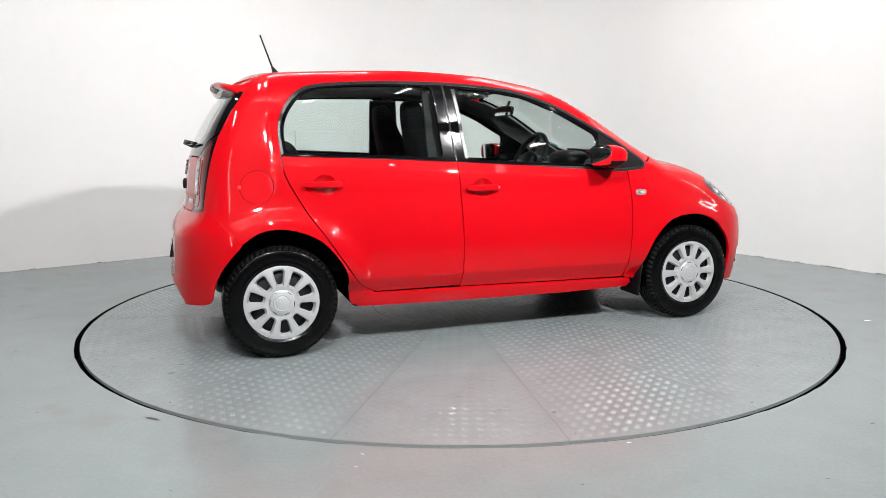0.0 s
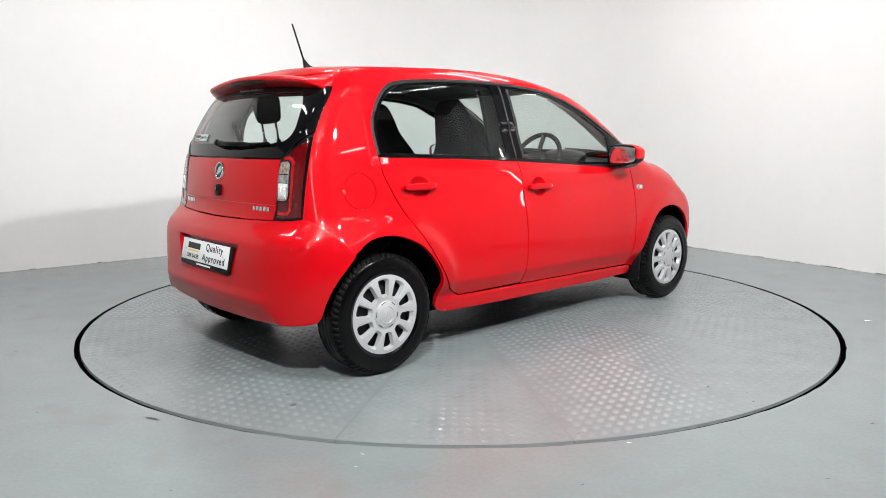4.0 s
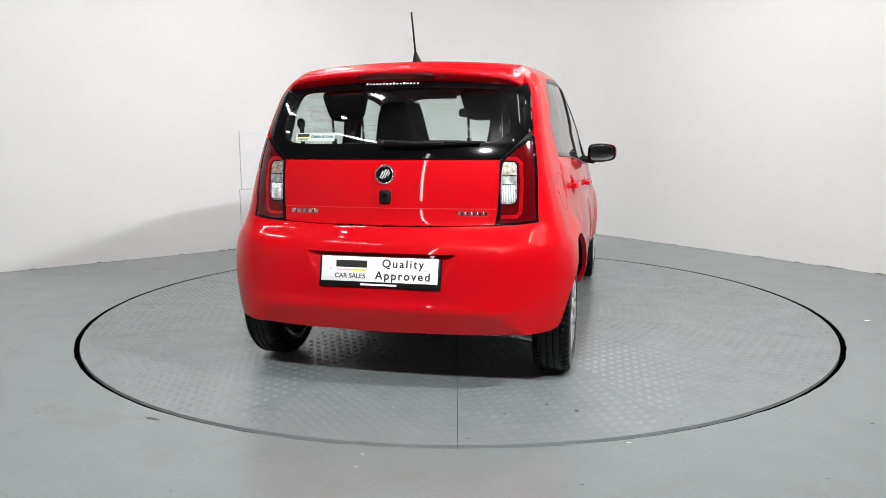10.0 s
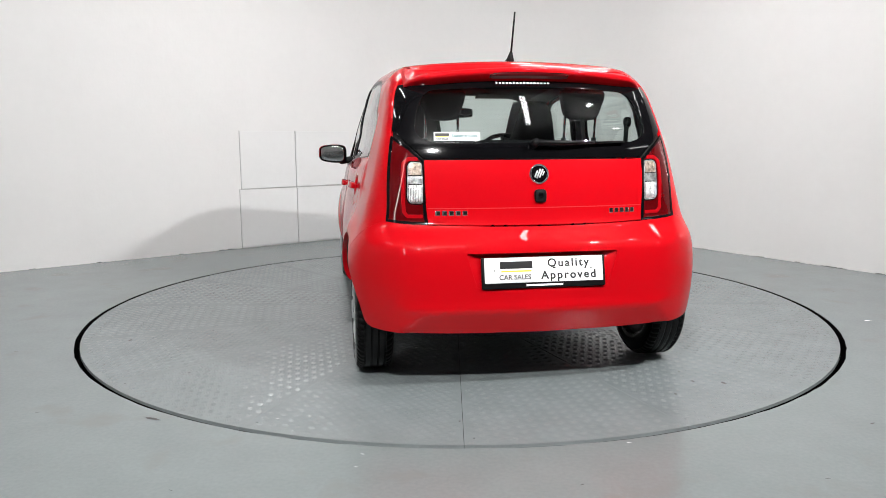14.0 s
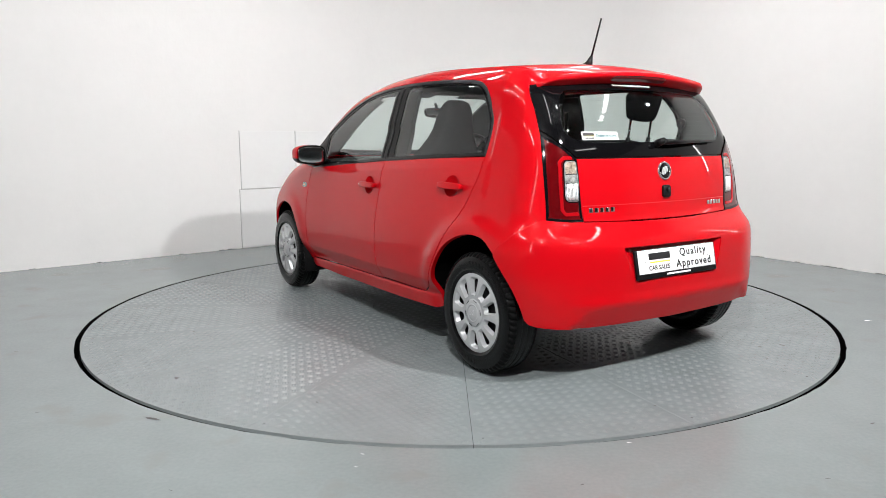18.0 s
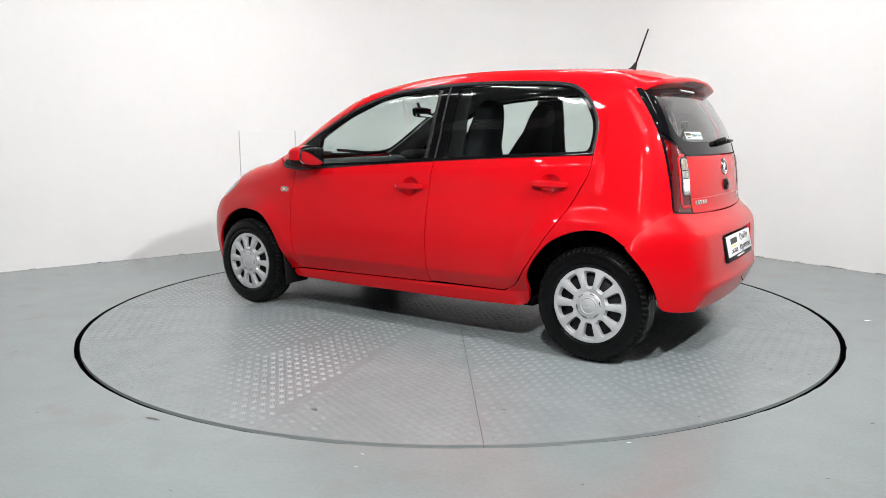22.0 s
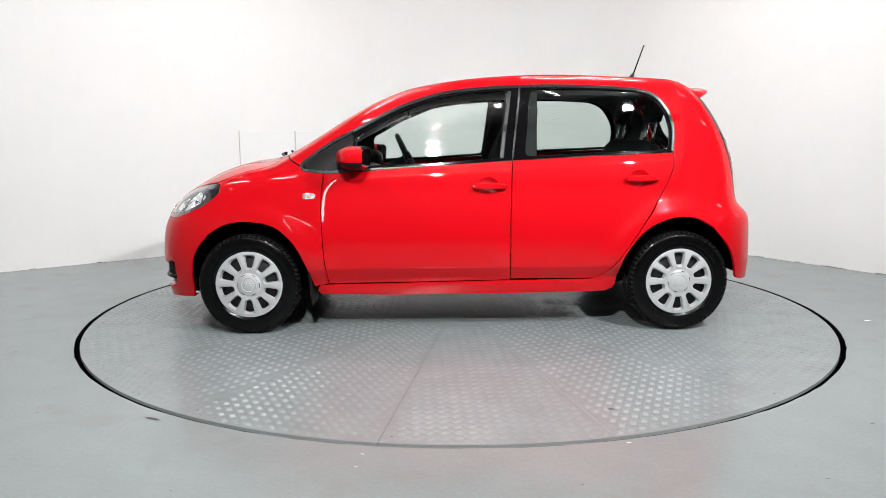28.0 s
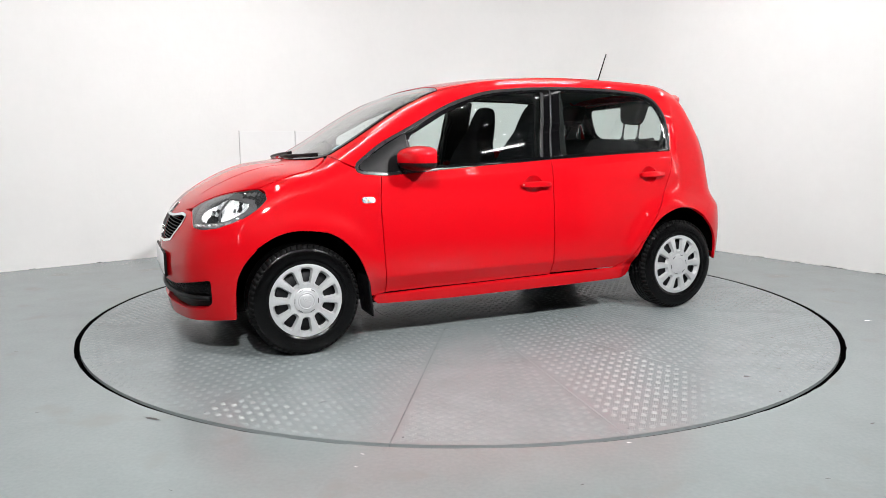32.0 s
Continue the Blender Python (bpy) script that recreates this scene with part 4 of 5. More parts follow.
for y0, y1 in ((.02, .44), (-.42, .02)):
    pts = on_body(chart_top, [(1.145 - .35 * (y1 if y1 > .3 else y0) ** 2 * k / 6 - .2 * (y0 + (y1 - y0) * k / 6) ** 2, y0 + (y1 - y0) * k / 6) for k in range(7)])[0] + (0, 0, .016)
    w = part("windscreen_wiper", tube([tuple(q) for q in pts], .007, 8), BLACK, CAR, "black front wiper")
    part("wiper_blade", tube([tuple(q - (0, 0, .010)) for q in pts], .005, 6), RUBBER, w)

# nose: bumper, grille, lamps
LAMP_POLY = [q for q in LAMP_TOP_UZ] + bowed([(1.800, .700), (1.744, .655), (1.670, .648), (1.592, .660), (1.522, .686), (1.425, .746), (1.378, .798), (1.388, .826)])
ef = chart_end(False)
GRILLE = both([(0, .682), (.18, .688), (.34, .706), (.415, .700), (.405, .655), (.30, .572), (.15, .552), (0, .548)])
GRILLE = rounded(GRILLE, .02)
INTAKE = rounded(both([(0, .352), (.37, .358), (.665, .412), (.660, .282), (.612, .252), (.43, .232), (0, .226)]), .025)
half = [(0, .700)] + [(V0 - u, z) for u, z in ((2.125, .705), (1.955, .722), (1.850, .722), (1.805, .700), (1.744, .652), (1.670, .645), (1.592, .656), (1.522, .682), (1.487, .702))] \
    + [(V0 - u, z) for u, z in reversed(F_BUMP)][1:] + [(V0 - u, z) for u, z in ARCH_F2][1:] + [(V0 - 1.68, .195), (V0 - 1.838, .182), (V0 - 2.05, .165), (0, .160)]
nose = skin("front_bumper", ef, both(half), RED, CAR, [GRILLE, INTAKE], res=.03, gap=-.0022, depth=lambda uv: np.where(np.abs(uv[:, 0]) < .75, .036, .012))
skin("grille_mesh", ef, GRILLE, LINER, nose, offset=.022, gap=-.004, depth=0, label="black mesh grille")
ringo = shrunk(dense(GRILLE, .02), -.004)
skin("grille_surround", ef, ringo, CHROME, nose, [shrunk(dense(GRILLE, .02), .005)], offset=-.005, gap=0, depth=.02, res=.03, label="chrome grille surround")
for k in range(8):
    z = .565 + .016 * k
    wmax = .30 + .10 * k / 8
    pts = on_body(ef, [(-wmax + 2 * wmax * j / 16, z) for j in range(17)])
    part("grille_bar", tube([tuple(a - b * .014) for a, b in zip(*pts)], .0022, 6), BLACK, nose)
skin("lower_intake", ef, INTAKE, BLACK, nose, offset=.03, gap=-.004, depth=0, label="black lower air intake")
for k in range(6):
    pts = on_body(ef, [(-.63 + 1.26 * j / 60, .318 + .013 * k + (.004 if (j + k) % 2 else -.004) + .018 * abs(-1 + j / 30) ** 2) for j in range(61)])
    part("intake_mesh", tube([tuple(a - b * .018) for a, b in zip(*pts)], .0032, 5), BLACK, nose)
pts = on_body(ef, [(-.64 + 1.28 * j / 24, .292 + .018 * abs(-1 + j / 12) ** 2) for j in range(25)])
part("intake_bar", tube([tuple(a - b * .010) for a, b in zip(*pts)], .013, 8), BLACK, nose)
pm = Matrix.Translation((1.829, 0, .435)) @ pose(0, 0, 0, 90, 0, 90)
fp = part("front_plate", box((.535, .128, .014), bevel=.004), BLACK, CAR, "black number plate holder")
fp.matrix_local = pm
part("plate_film", box((.515, .105, .004), (0, .004, .008), bevel=.001), PLATE_WHITE, fp)
v, f = lathe([(.001, .006), (.030, .006), (.036, .003), (.038, -.004)], 32, "z")
lg = part("bonnet_emblem", (v, f), CHROME, bonnet, "round chrome emblem")
p, n = on_body(chart_top, [(1.745, 0)])
lg.matrix_local = Matrix.Translation(Vector(p[0]) + Vector(n[0]) * .004) @ Vector(n[0]).to_track_quat("Z", "Y").to_matrix().to_4x4()
for s in (1, -1):
    ch = chart_side(s)
    lamp = skin("headlamp", ch, LAMP_POLY, CLEAR, CAR, offset=.001, gap=.003, depth=.01, res=.03, label="clear headlamp with dark surround")
    lamp.visible_shadow = False
    skin("lamp_bowl", ch, LAMP_POLY, BLACK, lamp, gap=.002, depth=0, res=.03, offset=lambda uv: .006 + .05 * np.clip(1 - ((uv[:, 0] - 1.60) / .18) ** 2 - ((uv[:, 1] - .74) / .075) ** 2, 0, 1))
    skin("bezel", ch, shrunk(dense(LAMP_POLY, .02), .001), BEZEL, lamp, [rounded([(1.455, .778), (1.53, .800), (1.62, .800), (1.705, .768), (1.740, .715), (1.68, .680), (1.55, .698), (1.468, .745)], .03)],
         gap=.001, depth=.03, res=.02, offset=.007, label="dark grey lamp bezel")
    skin("reflector", ch, rounded([(1.450, .785), (1.53, .806), (1.62, .806), (1.710, .772), (1.746, .715), (1.68, .674), (1.55, .692), (1.462, .742)], .03), REFLECTOR, lamp, gap=0, depth=.01, res=.015,
         offset=lambda uv: .016 + .045 * np.clip(1 - ((uv[:, 0] - 1.655) / .065) ** 2 - ((uv[:, 1] - .735) / .055) ** 2, 0, 1)
         + .030 * np.clip(1 - ((uv[:, 0] - 1.535) / .060) ** 2 - ((uv[:, 1] - .752) / .045) ** 2, 0, 1), label="bright lamp reflector")
    m = seat_frame(ch, 1.655, .738)
    part("bulb", blob((.030, .030, .05), (0, 0, -.030), power=2, n=5), CHROME, lamp).matrix_local = m
    m = seat_frame(ch, 1.535, .752)
    part("bulb", blob((.022, .026, .03), (0, 0, -.026), power=2, n=5), CHROME, lamp).matrix_local = m
    pts = on_body(ch, [(1.592 + .018 * math.sin(math.pi * k / 8), .695 + .105 * k / 8) for k in range(9)])
    part("chamber_rib", tube([tuple(q - n * .014) for q, n in zip(*pts)], .005, 8), BEZEL, lamp)
    for k in range(5):
        m = seat_frame(ch, 1.575 + .034 * k, .681 - .003 * k)
        part("running_light", box((.024, .012, .008), (0, 0, -.004), bevel=.003), WHITE_LENS, lamp).matrix_local = m
    skin("indicator", ch, rounded([(1.745, .675), (1.60, .680), (1.53, .697), (1.535, .688), (1.60, .668), (1.735, .662)], .006), WHITE_LENS, lamp, offset=.006, gap=0, depth=.006, res=.02)

# tail: bumper, tailgate, glass, lamps
er = chart_end(True)
RECESS = rounded(both([(0, .616), (.333, .616), (.290, .470), (.262, .458), (0, .456)]), .012)
RECESS_W = []
for y, z in dense(RECESS, .03):
    p, _ = on_body(chart_back, [(y, z)])
    RECESS_W.append((math.copysign(R_FAN * math.atan2(abs(p[0][1]), X_REAR - p[0][0]), y), z))
half = [(0, .7150), (.30, .7170), (.60, .7240)] + [(u - W0, z) for u, z in reversed(BUMP_SEAM)] + [(u - W0, z) for u, z in ARCH_R2][1:] \
    + [(-1.526 - W0, .298), (-1.556 - W0, .289), (-1.60 - W0, .285), (-1.69 - W0, .279), (.45, .272), (0, .268)]
bumper = skin("rear_bumper", er, both(half), RED, CAR, [RECESS_W], res=.025, depth=lambda uv: np.where(np.abs(uv[:, 0]) < .5, .036, .012), gap=-.0008,
              lines=[[(-.62 + .014 * k, .352 + dz) for k in range(90)] for dz in (-.020, -.014, -.009, -.0045, 0, .0045, .009, .014, .020, .030, .042, .056)])
skin("plate_recess", chart_back, RECESS, RED, bumper, gap=-.003, depth=0, res=.02, offset=lambda uv: .004 + .032 * np.clip((uv[:, 1] - .45) / .15, 0, 1) * np.clip((.260 + (uv[:, 1] - .458) * .45 - np.abs(uv[:, 0])) / .045, 0, 1))
GATE = both([(0, 1.000), (.30, 1.0), (.487, 1.000), (.4885, .90), (.484, .80), (.477, .730), (.30, .7235), (0, .7215)])
gate = skin("tailgate", chart_back, GATE, RED, CAR, res=.03, gap=.003)
# flat strip of duller red paints in the shading along the tailgate crease
skin("tailgate_fold", chart_back, [(-.478, .798), (.478, .798), (.478, .794), (-.478, .794)], RED_DULL, gate, offset=-.0012, gap=0, depth=0, res=.05)


def to_back(uz):
    """Side-view seam points as (y, z) of the rear view."""
    p, _ = on_body(chart_side(1), uz)
    return [(float(q[1]), float(q[2])) for q in p]


GLASS_EDGE = to_back(GLASS_OUT)
LAMP_EDGE = to_back(LAMP_OUT)
GL = [(0, 1.006), (.30, 1.006), (.487, 1.006), (.545, 1.060)] + GLASS_EDGE[1:] + [(.50, 1.336), (.40, 1.346), (.2, 1.350), (0, 1.350)]
CLEAR_BACK = rounded(both([(0, 1.072), (.36, 1.070), (.455, 1.074), (.505, 1.098), (.522, 1.135), (.505, 1.21), (.478, 1.270), (.44, 1.302), (.2, 1.312), (0, 1.314)]), .03)
tail_glass = skin("rear_glass", chart_back, both(GL), BLACK_GLOSS, CAR, [CLEAR_BACK], offset=.002, gap=.002, res=.03, depth=.006, label="black bordered rear window")
skin("rear_pane", chart_back, CLEAR_BACK, TINT, tail_glass, offset=.0025, gap=-.002, depth=0, res=.05, label="tinted rear window glass")
for k in range(9):
    z = 1.105 + .022 * k
    p, n = on_body(chart_back, [(-.43 + .86 * j / 14, z) for j in range(15)])
    part("heater_wire", tube([tuple(a - b * .0045) for a, b in zip(p, n)], .0002, 4), SEAL, tail_glass)
for s in (1, -1):
    outer = [(s * y, z) for y, z in [(.492, .9), (.4935, .998), (.548, 1.050)] + LAMP_EDGE[::-1] + [(.600, .737), (.54, .732), (.483, .731), (.488, .80)]]
    tl = skin("tail_lamp", chart_back, outer, RED_DEEP, CAR, res=.02, gap=.002, depth=.012, label="dark red tail lamp with white lens")
    lens = rounded([(s * y, z) for y, z in ((.500, .988), (.545, .990), (.556, .975), (.560, .840), (.550, .820), (.498, .818), (.4955, .9))], .010)
    skin("lamp_border", chart_back, shrunk(dense(outer, .02), -.001), BLACK_GLOSS, tl, [shrunk(dense(outer, .02), .0075)], offset=-.0015, gap=0, depth=.004, res=.02, label="black lamp border")
    skin("lens_frame", chart_back, shrunk(dense(lens, .01), -.0045), BLACK_GLOSS, tl, offset=-.002, gap=0, depth=.006, res=.02, label="black frame round the lens")
    ll = skin("lamp_lens", chart_back, lens, WHITE_LENS, tl, offset=-.0045, gap=0, depth=.006, res=.012, label="white ribbed lens")
    skin("amber_section", chart_back, rounded([(s * y, z) for y, z in ((.504, .984), (.543, .985), (.551, .972), (.553, .938), (.502, .936))], .006), AMBER_LENS, tl, offset=-.0055, gap=0, depth=.003, res=.012,
         label="amber tinted lens section")
    for k in range(8):
        pts = on_body(chart_back, [(s * (.504 + .0066 * k), z) for z in (.826, .85, .875, .895)])
        part("lens_rib", tube([tuple(q + n * .0045) for q, n in zip(*pts)], .0022, 6), REFLECTOR, tl)
    for zz in (.935, .897):
        pts = on_body(chart_back, [(s * y, zz) for y in (.499, .515, .535, .555)])
        part("lens_bar", tube([tuple(q + n * .0045) for q, n in zip(*pts)], .0020, 6), BLACK_GLOSS, tl)
    # black sheet added behind the corner to block brightness between rear window and lamp
    skin("corner_seal", chart_back, [(s * y, z) for y, z in ((.470, .975), (.555, 1.030), (.625, 1.075), (.618, 1.130), (.545, 1.085), (.470, 1.030))], SEAL, tl, offset=.014, gap=0, depth=0, res=.02)
    for y0, y1, z0, z1, w in ((.500, .586, .757, 1.010, .012),):
        bar = [(s * y, z) for y, z in ((y0, z0), (y1 - .022, z0 + .001), (y1 - .003, z0 + .022), (y1, .90), (y1 - .006, z1 - .022), (y1 - .030, z1), (.515, z1),
                                       (.515, z1 - w), (y1 - .033, z1 - w), (y1 - w - .005, z1 - .026), (y1 - w, .90), (y1 - w - .003, z0 + .028), (y1 - .026, z0 + w), (y0, z0 + w))]
        skin("light_guide", chart_back, rounded(bar, .005), RED_LENS, tl, offset=-.0025, gap=0, depth=.005, res=.012, label="bright red light guide")

# roof spoiler with the high brake lamp
verts, faces = [], []
prof = ((-1.300, None), (-1.405, 1.4105), (-1.455, 1.398), (-1.472, 1.390), (-1.476, 1.380), (-1.466, 1.370), (-1.435, 1.352), (-1.400, 1.338), (-1.36, 1.345))
cols = 41
for i in range(cols):
    y = -.550 + 1.10 * i / (cols - 1)
    fall = max(0, (abs(y) - .45) / .100)
    for k, (x, z) in enumerate(prof):
        xx = x + .17 * y * y + .055 * fall ** 2 * (1 if 0 < k < 7 else 0)
        if k < 2:
            q = on_body(chart_top, [(xx, y)])[0][0]
            zz = q[2] + .0015
        else:
            roof_edge = 1.4105 - .13 * y * y - .030 * fall ** 2
            zz = roof_edge - (1.4105 - z) * (1 - .25 * fall)
        verts.append((xx, y, zz))
m = len(prof)
for i in range(cols - 1):
    for k in range(m - 1):
        a = i * m + k
        faces.append((a, a + m, a + m + 1, a + 1))
faces += [tuple(range(m)), tuple((cols - 1) * m + k for k in range(m))[::-1]]
spoiler = part("roof_spoiler", (verts, faces), RED, CAR, "red roof spoiler")
for grow, lamp_mat, lamp_name in ((1.0, BLACK, "lamp_surround"), (.62, BRAKE_LENS, "brake_lamp")):
  lamp_v, lamp_f = [], []
  for i in range(25):
    y = (-.178 + .356 * i / 24) * (.93 + .07 * grow if grow < 1 else 1)
    e = min(1, (1 - abs(y) / .178) * 8) * grow
    mid = (-1.4525 + .17 * y * y, 1.3625 - .13 * y * y)
    for dx, dz in ((-.019, .0125), (.002, .0015), (.019, -.0115), (.026, .002)):
        lamp_v.append((mid[0] + dx * (.5 + .5 * e) * (1 if dx < .025 else .6) - (.004 if grow == 1 else .0065), y, mid[1] + dz * (.5 + .5 * e) - (0 if grow == 1 else .0012)))
  for i in range(24):
    for k in range(4):
        lamp_f.append((i * 4 + k, i * 4 + (k + 1) % 4, i * 4 + 4 + (k + 1) % 4, i * 4 + 4 + k))
  part(lamp_name, (lamp_v, lamp_f), lamp_mat, spoiler, "dark red high brake lamp" if grow < 1 else "black brake lamp surround")

# antenna
p, n = on_body(chart_top, [(-1.115, 0)])
z0 = float(p[0][2])
ant = part("antenna", tube([(-1.100, 0, z0 - .002), (-1.112, 0, z0 + .012), (-1.128, 0, z0 + .045)], [.026, .018, .007], 16), BLACK, CAR, "black roof antenna")
part("antenna_rod", tube([(-1.127, 0, z0 + .040), (-1.190, 0, z0 + .222)], [.0052, .0042], 10), BLACK, ant)

# emblem, latch, lettering bars on the tailgate
m = seat_frame(chart_back, 0, .938)
v, f = lathe([(.001, .004), (.034, .004), (.036, .003)], 40, "z")
em = part("tailgate_emblem", (v, f), BLACK_GLOSS, CAR, "round emblem, black in a chrome ring")
em.matrix_local = m
v, f = lathe([(.034, .002), (.036, .008), (.040, .0085), (.043, .006), (.044, -.002)], 40, "z")
part("emblem_ring", (v, f), CHROME, em)
for dx, dy, w, h, a in ((-.013, 0, .007, .034, -24), (-.002, .001, .007, .044, -24), (.009, .002, .007, .040, -24), (.019, .002, .005, .020, -24)):
    part("emblem_mark", box((w, h, .003), (dx, dy, .005), (0, 0, a), bevel=.001), SILVER, em)
m = seat_frame(chart_back, -.004, .845)
part("latch_button", blob((.052, .058, .024), (0, 0, .004), power=4, n=6), BLACK, gate, "black tailgate button").matrix_local = m
v, f = lathe([(.001, .0), (.012, .0), (.014, -.004)], 20, "z")
part("button_eye", (v, f), BLACK_GLOSS, gate).matrix_local = m @ pose(0, .004, .018)
for y0, y1 in ((.450, .307), (-.318, -.446)):
    n_bars = 5
    for k in range(n_bars):
        yy = y0 + (y1 - y0) * (k + .5) / n_bars
        m = seat_frame(chart_back, yy, .776)
        w = abs(y1 - y0) / n_bars * .74
        bm = box((w, .021, .004), (0, 0, .001), bevel=.0015)
        part("badge_bar", bm, CHROME, gate).matrix_local = m

# number plate with its lettering
pm = Matrix.Translation((-1.7185, 0, .533)) @ Matrix.Rotation(math.radians(-90), 4, "Z") @ Matrix.Rotation(math.radians(90 - 12), 4, "X")
holder = part("plate_holder", box((.540, .132, .016), (0, -.002, -.004), bevel=.005), BLACK, CAR, "black plastic plate holder")
holder.matrix_local = pm
part("plate_film", box((.516, .106, .004), (0, .0085, .0055), bevel=.001), PLATE_WHITE, holder, "white dealer plate")
T = pose(0, 0, .0078)
writing("Quality", .048, INK, T @ pose(.105, .034, 0), holder, bold=.0009, spread=1.28)
writing("Approved", .048, INK, T @ pose(.106, -.017, 0), holder, bold=.0009, spread=1.28)
writing("CAR SALES", .0285, INK, T @ pose(-.128, -.022, 0), holder, bold=.0004)
part("name_bar", box((.140, .030, .001), (-.122, .030, .0078), (0, 0, 0), bevel=0), INK, holder, smooth=False)
part("yellow_bar", box((.130, .006, .001), (-.122, .004, .0078), bevel=0), YELLOW, holder, smooth=False)
part("foot_bar", box((.160, .008, .001), (0, -.056, .0045), bevel=0), WHITE_INK, holder, smooth=False)
for x in (-.215, .205):
    v, f = lathe([(.001, .0008), (.003, .0006)], 10, "z")
    part("plate_screw", (v, f), INK, holder).matrix_local = pose(x, .008, .0078)

# stickers on the rear window
m = seat_frame(chart_back, .344, 1.098)
st = part("window_sticker", box((.196, .040, .0008), bevel=0), STICKER, CAR, "white dealer sticker", smooth=False)
st.matrix_local = m @ pose(0, 0, .001)
part("name_bar", box((.060, .014, .0006), (-.062, .007, .0008), bevel=0), INK, st, smooth=False)
part("yellow_bar", box((.056, .0025, .0006), (-.062, -.002, .0008), bevel=0), YELLOW, st, smooth=False)
writing("CAR SALES", .0105, INK, pose(-.062, -.012, .0009), st, depth=.0003, bold=.0003)
writing("Dublin & Cork", .0185, TEAL, pose(.034, .001, .0009), st, depth=.0003, bold=.0006)
for k in range(16):
    y = .142 - .0158 * k
    m = seat_frame(chart_back, y, 1.331)
    part("sticker_bar", box((.0095 if k % 5 else .0075, .012 if k in (0, 5, 8, 11) else .0085, .0006), (0, .002 if k in (0, 5, 8, 11) else 0, 0), bevel=0), WHITE_INK, tail_glass, smooth=False).matrix_local = m @ pose(0, 0, .001)

# rear wiper
p, n = on_body(chart_back, [(.015, 1.062), (-.10, 1.058), (-.25, 1.062), (-.40, 1.066)])
q = p + n * np.array([[.030], [.034], [.026], [.022]])
wiper = part("rear_wiper", tube([tuple(q[0]), tuple(q[1]), tuple(q[2])], [.013, .010, .007], 10), BLACK, CAR, "black rear wiper arm")
part("wiper_blade", tube([tuple(q[1] - n[1] * .012), tuple(q[2] - n[2] * .010), tuple(q[3] - n[3] * .008)], .0065, 8), RUBBER, wiper)
part("wiper_boss", tube([tuple(p[0] - n[0] * .002), tuple(p[0] + n[0] * .045)], [.019, .014], 14), BLACK, wiper)


# ---- wheels ----
def cover_mesh():
    """Ten-spoke wheel cover: a dished disc with ten windows."""
    def ringpts(r, n=72):
        return [(r * math.cos(2 * math.pi * k / n), r * math.sin(2 * math.pi * k / n)) for k in range(n)]
    loops, hole_mid = [ringpts(.187)], []
    for k in range(10):
        a = 2 * math.pi * k / 10 + math.pi / 10
        q = rounded([(.080, -.0150), (.087, -.0180), (.147, -.0300), (.157, -.024), (.160, 0), (.157, .024), (.147, .0300), (.087, .0180), (.080, .0150), (.078, 0)], .0045, 3)
        hole_mid.append(Vector((.118 * math.cos(a), 0, .118 * math.sin(a))))
        loops.append([(x * math.cos(a) - y * math.sin(a), x * math.sin(a) + y * math.cos(a)) for x, y in q])
    real = loops
    b = [q for l in real for q in l]
    extra = [q for r, n in ((.020, 12), (.040, 24), (.056, 36), (.062, 36), (.070, 40), (.166, 72), (.174, 72), (.180, 72)) for q in ringpts(r, n)]
    mids = []
    for k in range(10):
        a = 2 * math.pi * k / 10
        for r in (.09, .105, .12, .135, .148):
            for off in (-.35, 0, .35):
                w = .014 / r
                mids.append((r * math.cos(a + off * w), r * math.sin(a + off * w)))
    pts = [Vector(q) for q in b + extra + mids]
    edges, k = [], 0
    for l in real:
        edges += [(k + i, k + (i + 1) % len(l)) for i in range(len(l))]
        k += len(l)
    vs, _, fs, *_ = delaunay_2d_cdt(pts, edges, [], 0, 1e-6)
    uv = np.array([tuple(v) for v in vs])
    tri = np.array([f for f in fs if len(f) == 3])
    tri = tri[inside(uv[tri].mean(1), real)]
    r = np.hypot(uv[:, 0], uv[:, 1])
    ang = np.arctan2(uv[:, 1], uv[:, 0])
    h = np.interp(r, [0, .050, .055, .060, .066, .075, .11, .15, .165, .178, .187], [.012, .0105, .010, .004, .003, .0045, .0035, .000, .001, -.001, -.012])
    spoke = np.abs(((ang + math.pi / 10) % (2 * math.pi / 10)) - math.pi / 10) * r
    h += np.where((r > .075) & (r < .153), .005 * np.clip(1 - (spoke / .022) ** 2, 0, 1), 0)
    bm = bmesh.new()
    bv = [bm.verts.new((x, -z, y)) for (x, y), z in zip(uv, h)]
    for t in tri:
        a, c, d = (bv[i] for i in t)
        try:
            bm.faces.new((a, c, d))
        except ValueError:
            pass
    bmesh.ops.recalc_face_normals(bm, faces=bm.faces[:])
    rim_e = [e for e in bm.edges if e.is_boundary]
    ext = bmesh.ops.extrude_edge_only(bm, edges=rim_e)
    for v in ext["geom"]:
        if isinstance(v, bmesh.types.BMVert):
            near = min(hole_mid, key=lambda q: (q.x - v.co.x) ** 2 + (q.z - v.co.z) ** 2)
            v.co.y += .020
            if math.hypot(v.co.x, v.co.z) < .175:
                v.co.x += (near.x - v.co.x) * .24
                v.co.z += (near.z - v.co.z) * .24
    bmesh.ops.recalc_face_normals(bm, faces=bm.faces[:])
    for e in bm.edges:
        if len(e.link_faces) == 2 and e.calc_face_angle(0) > .6:
            e.smooth = False
    return bm


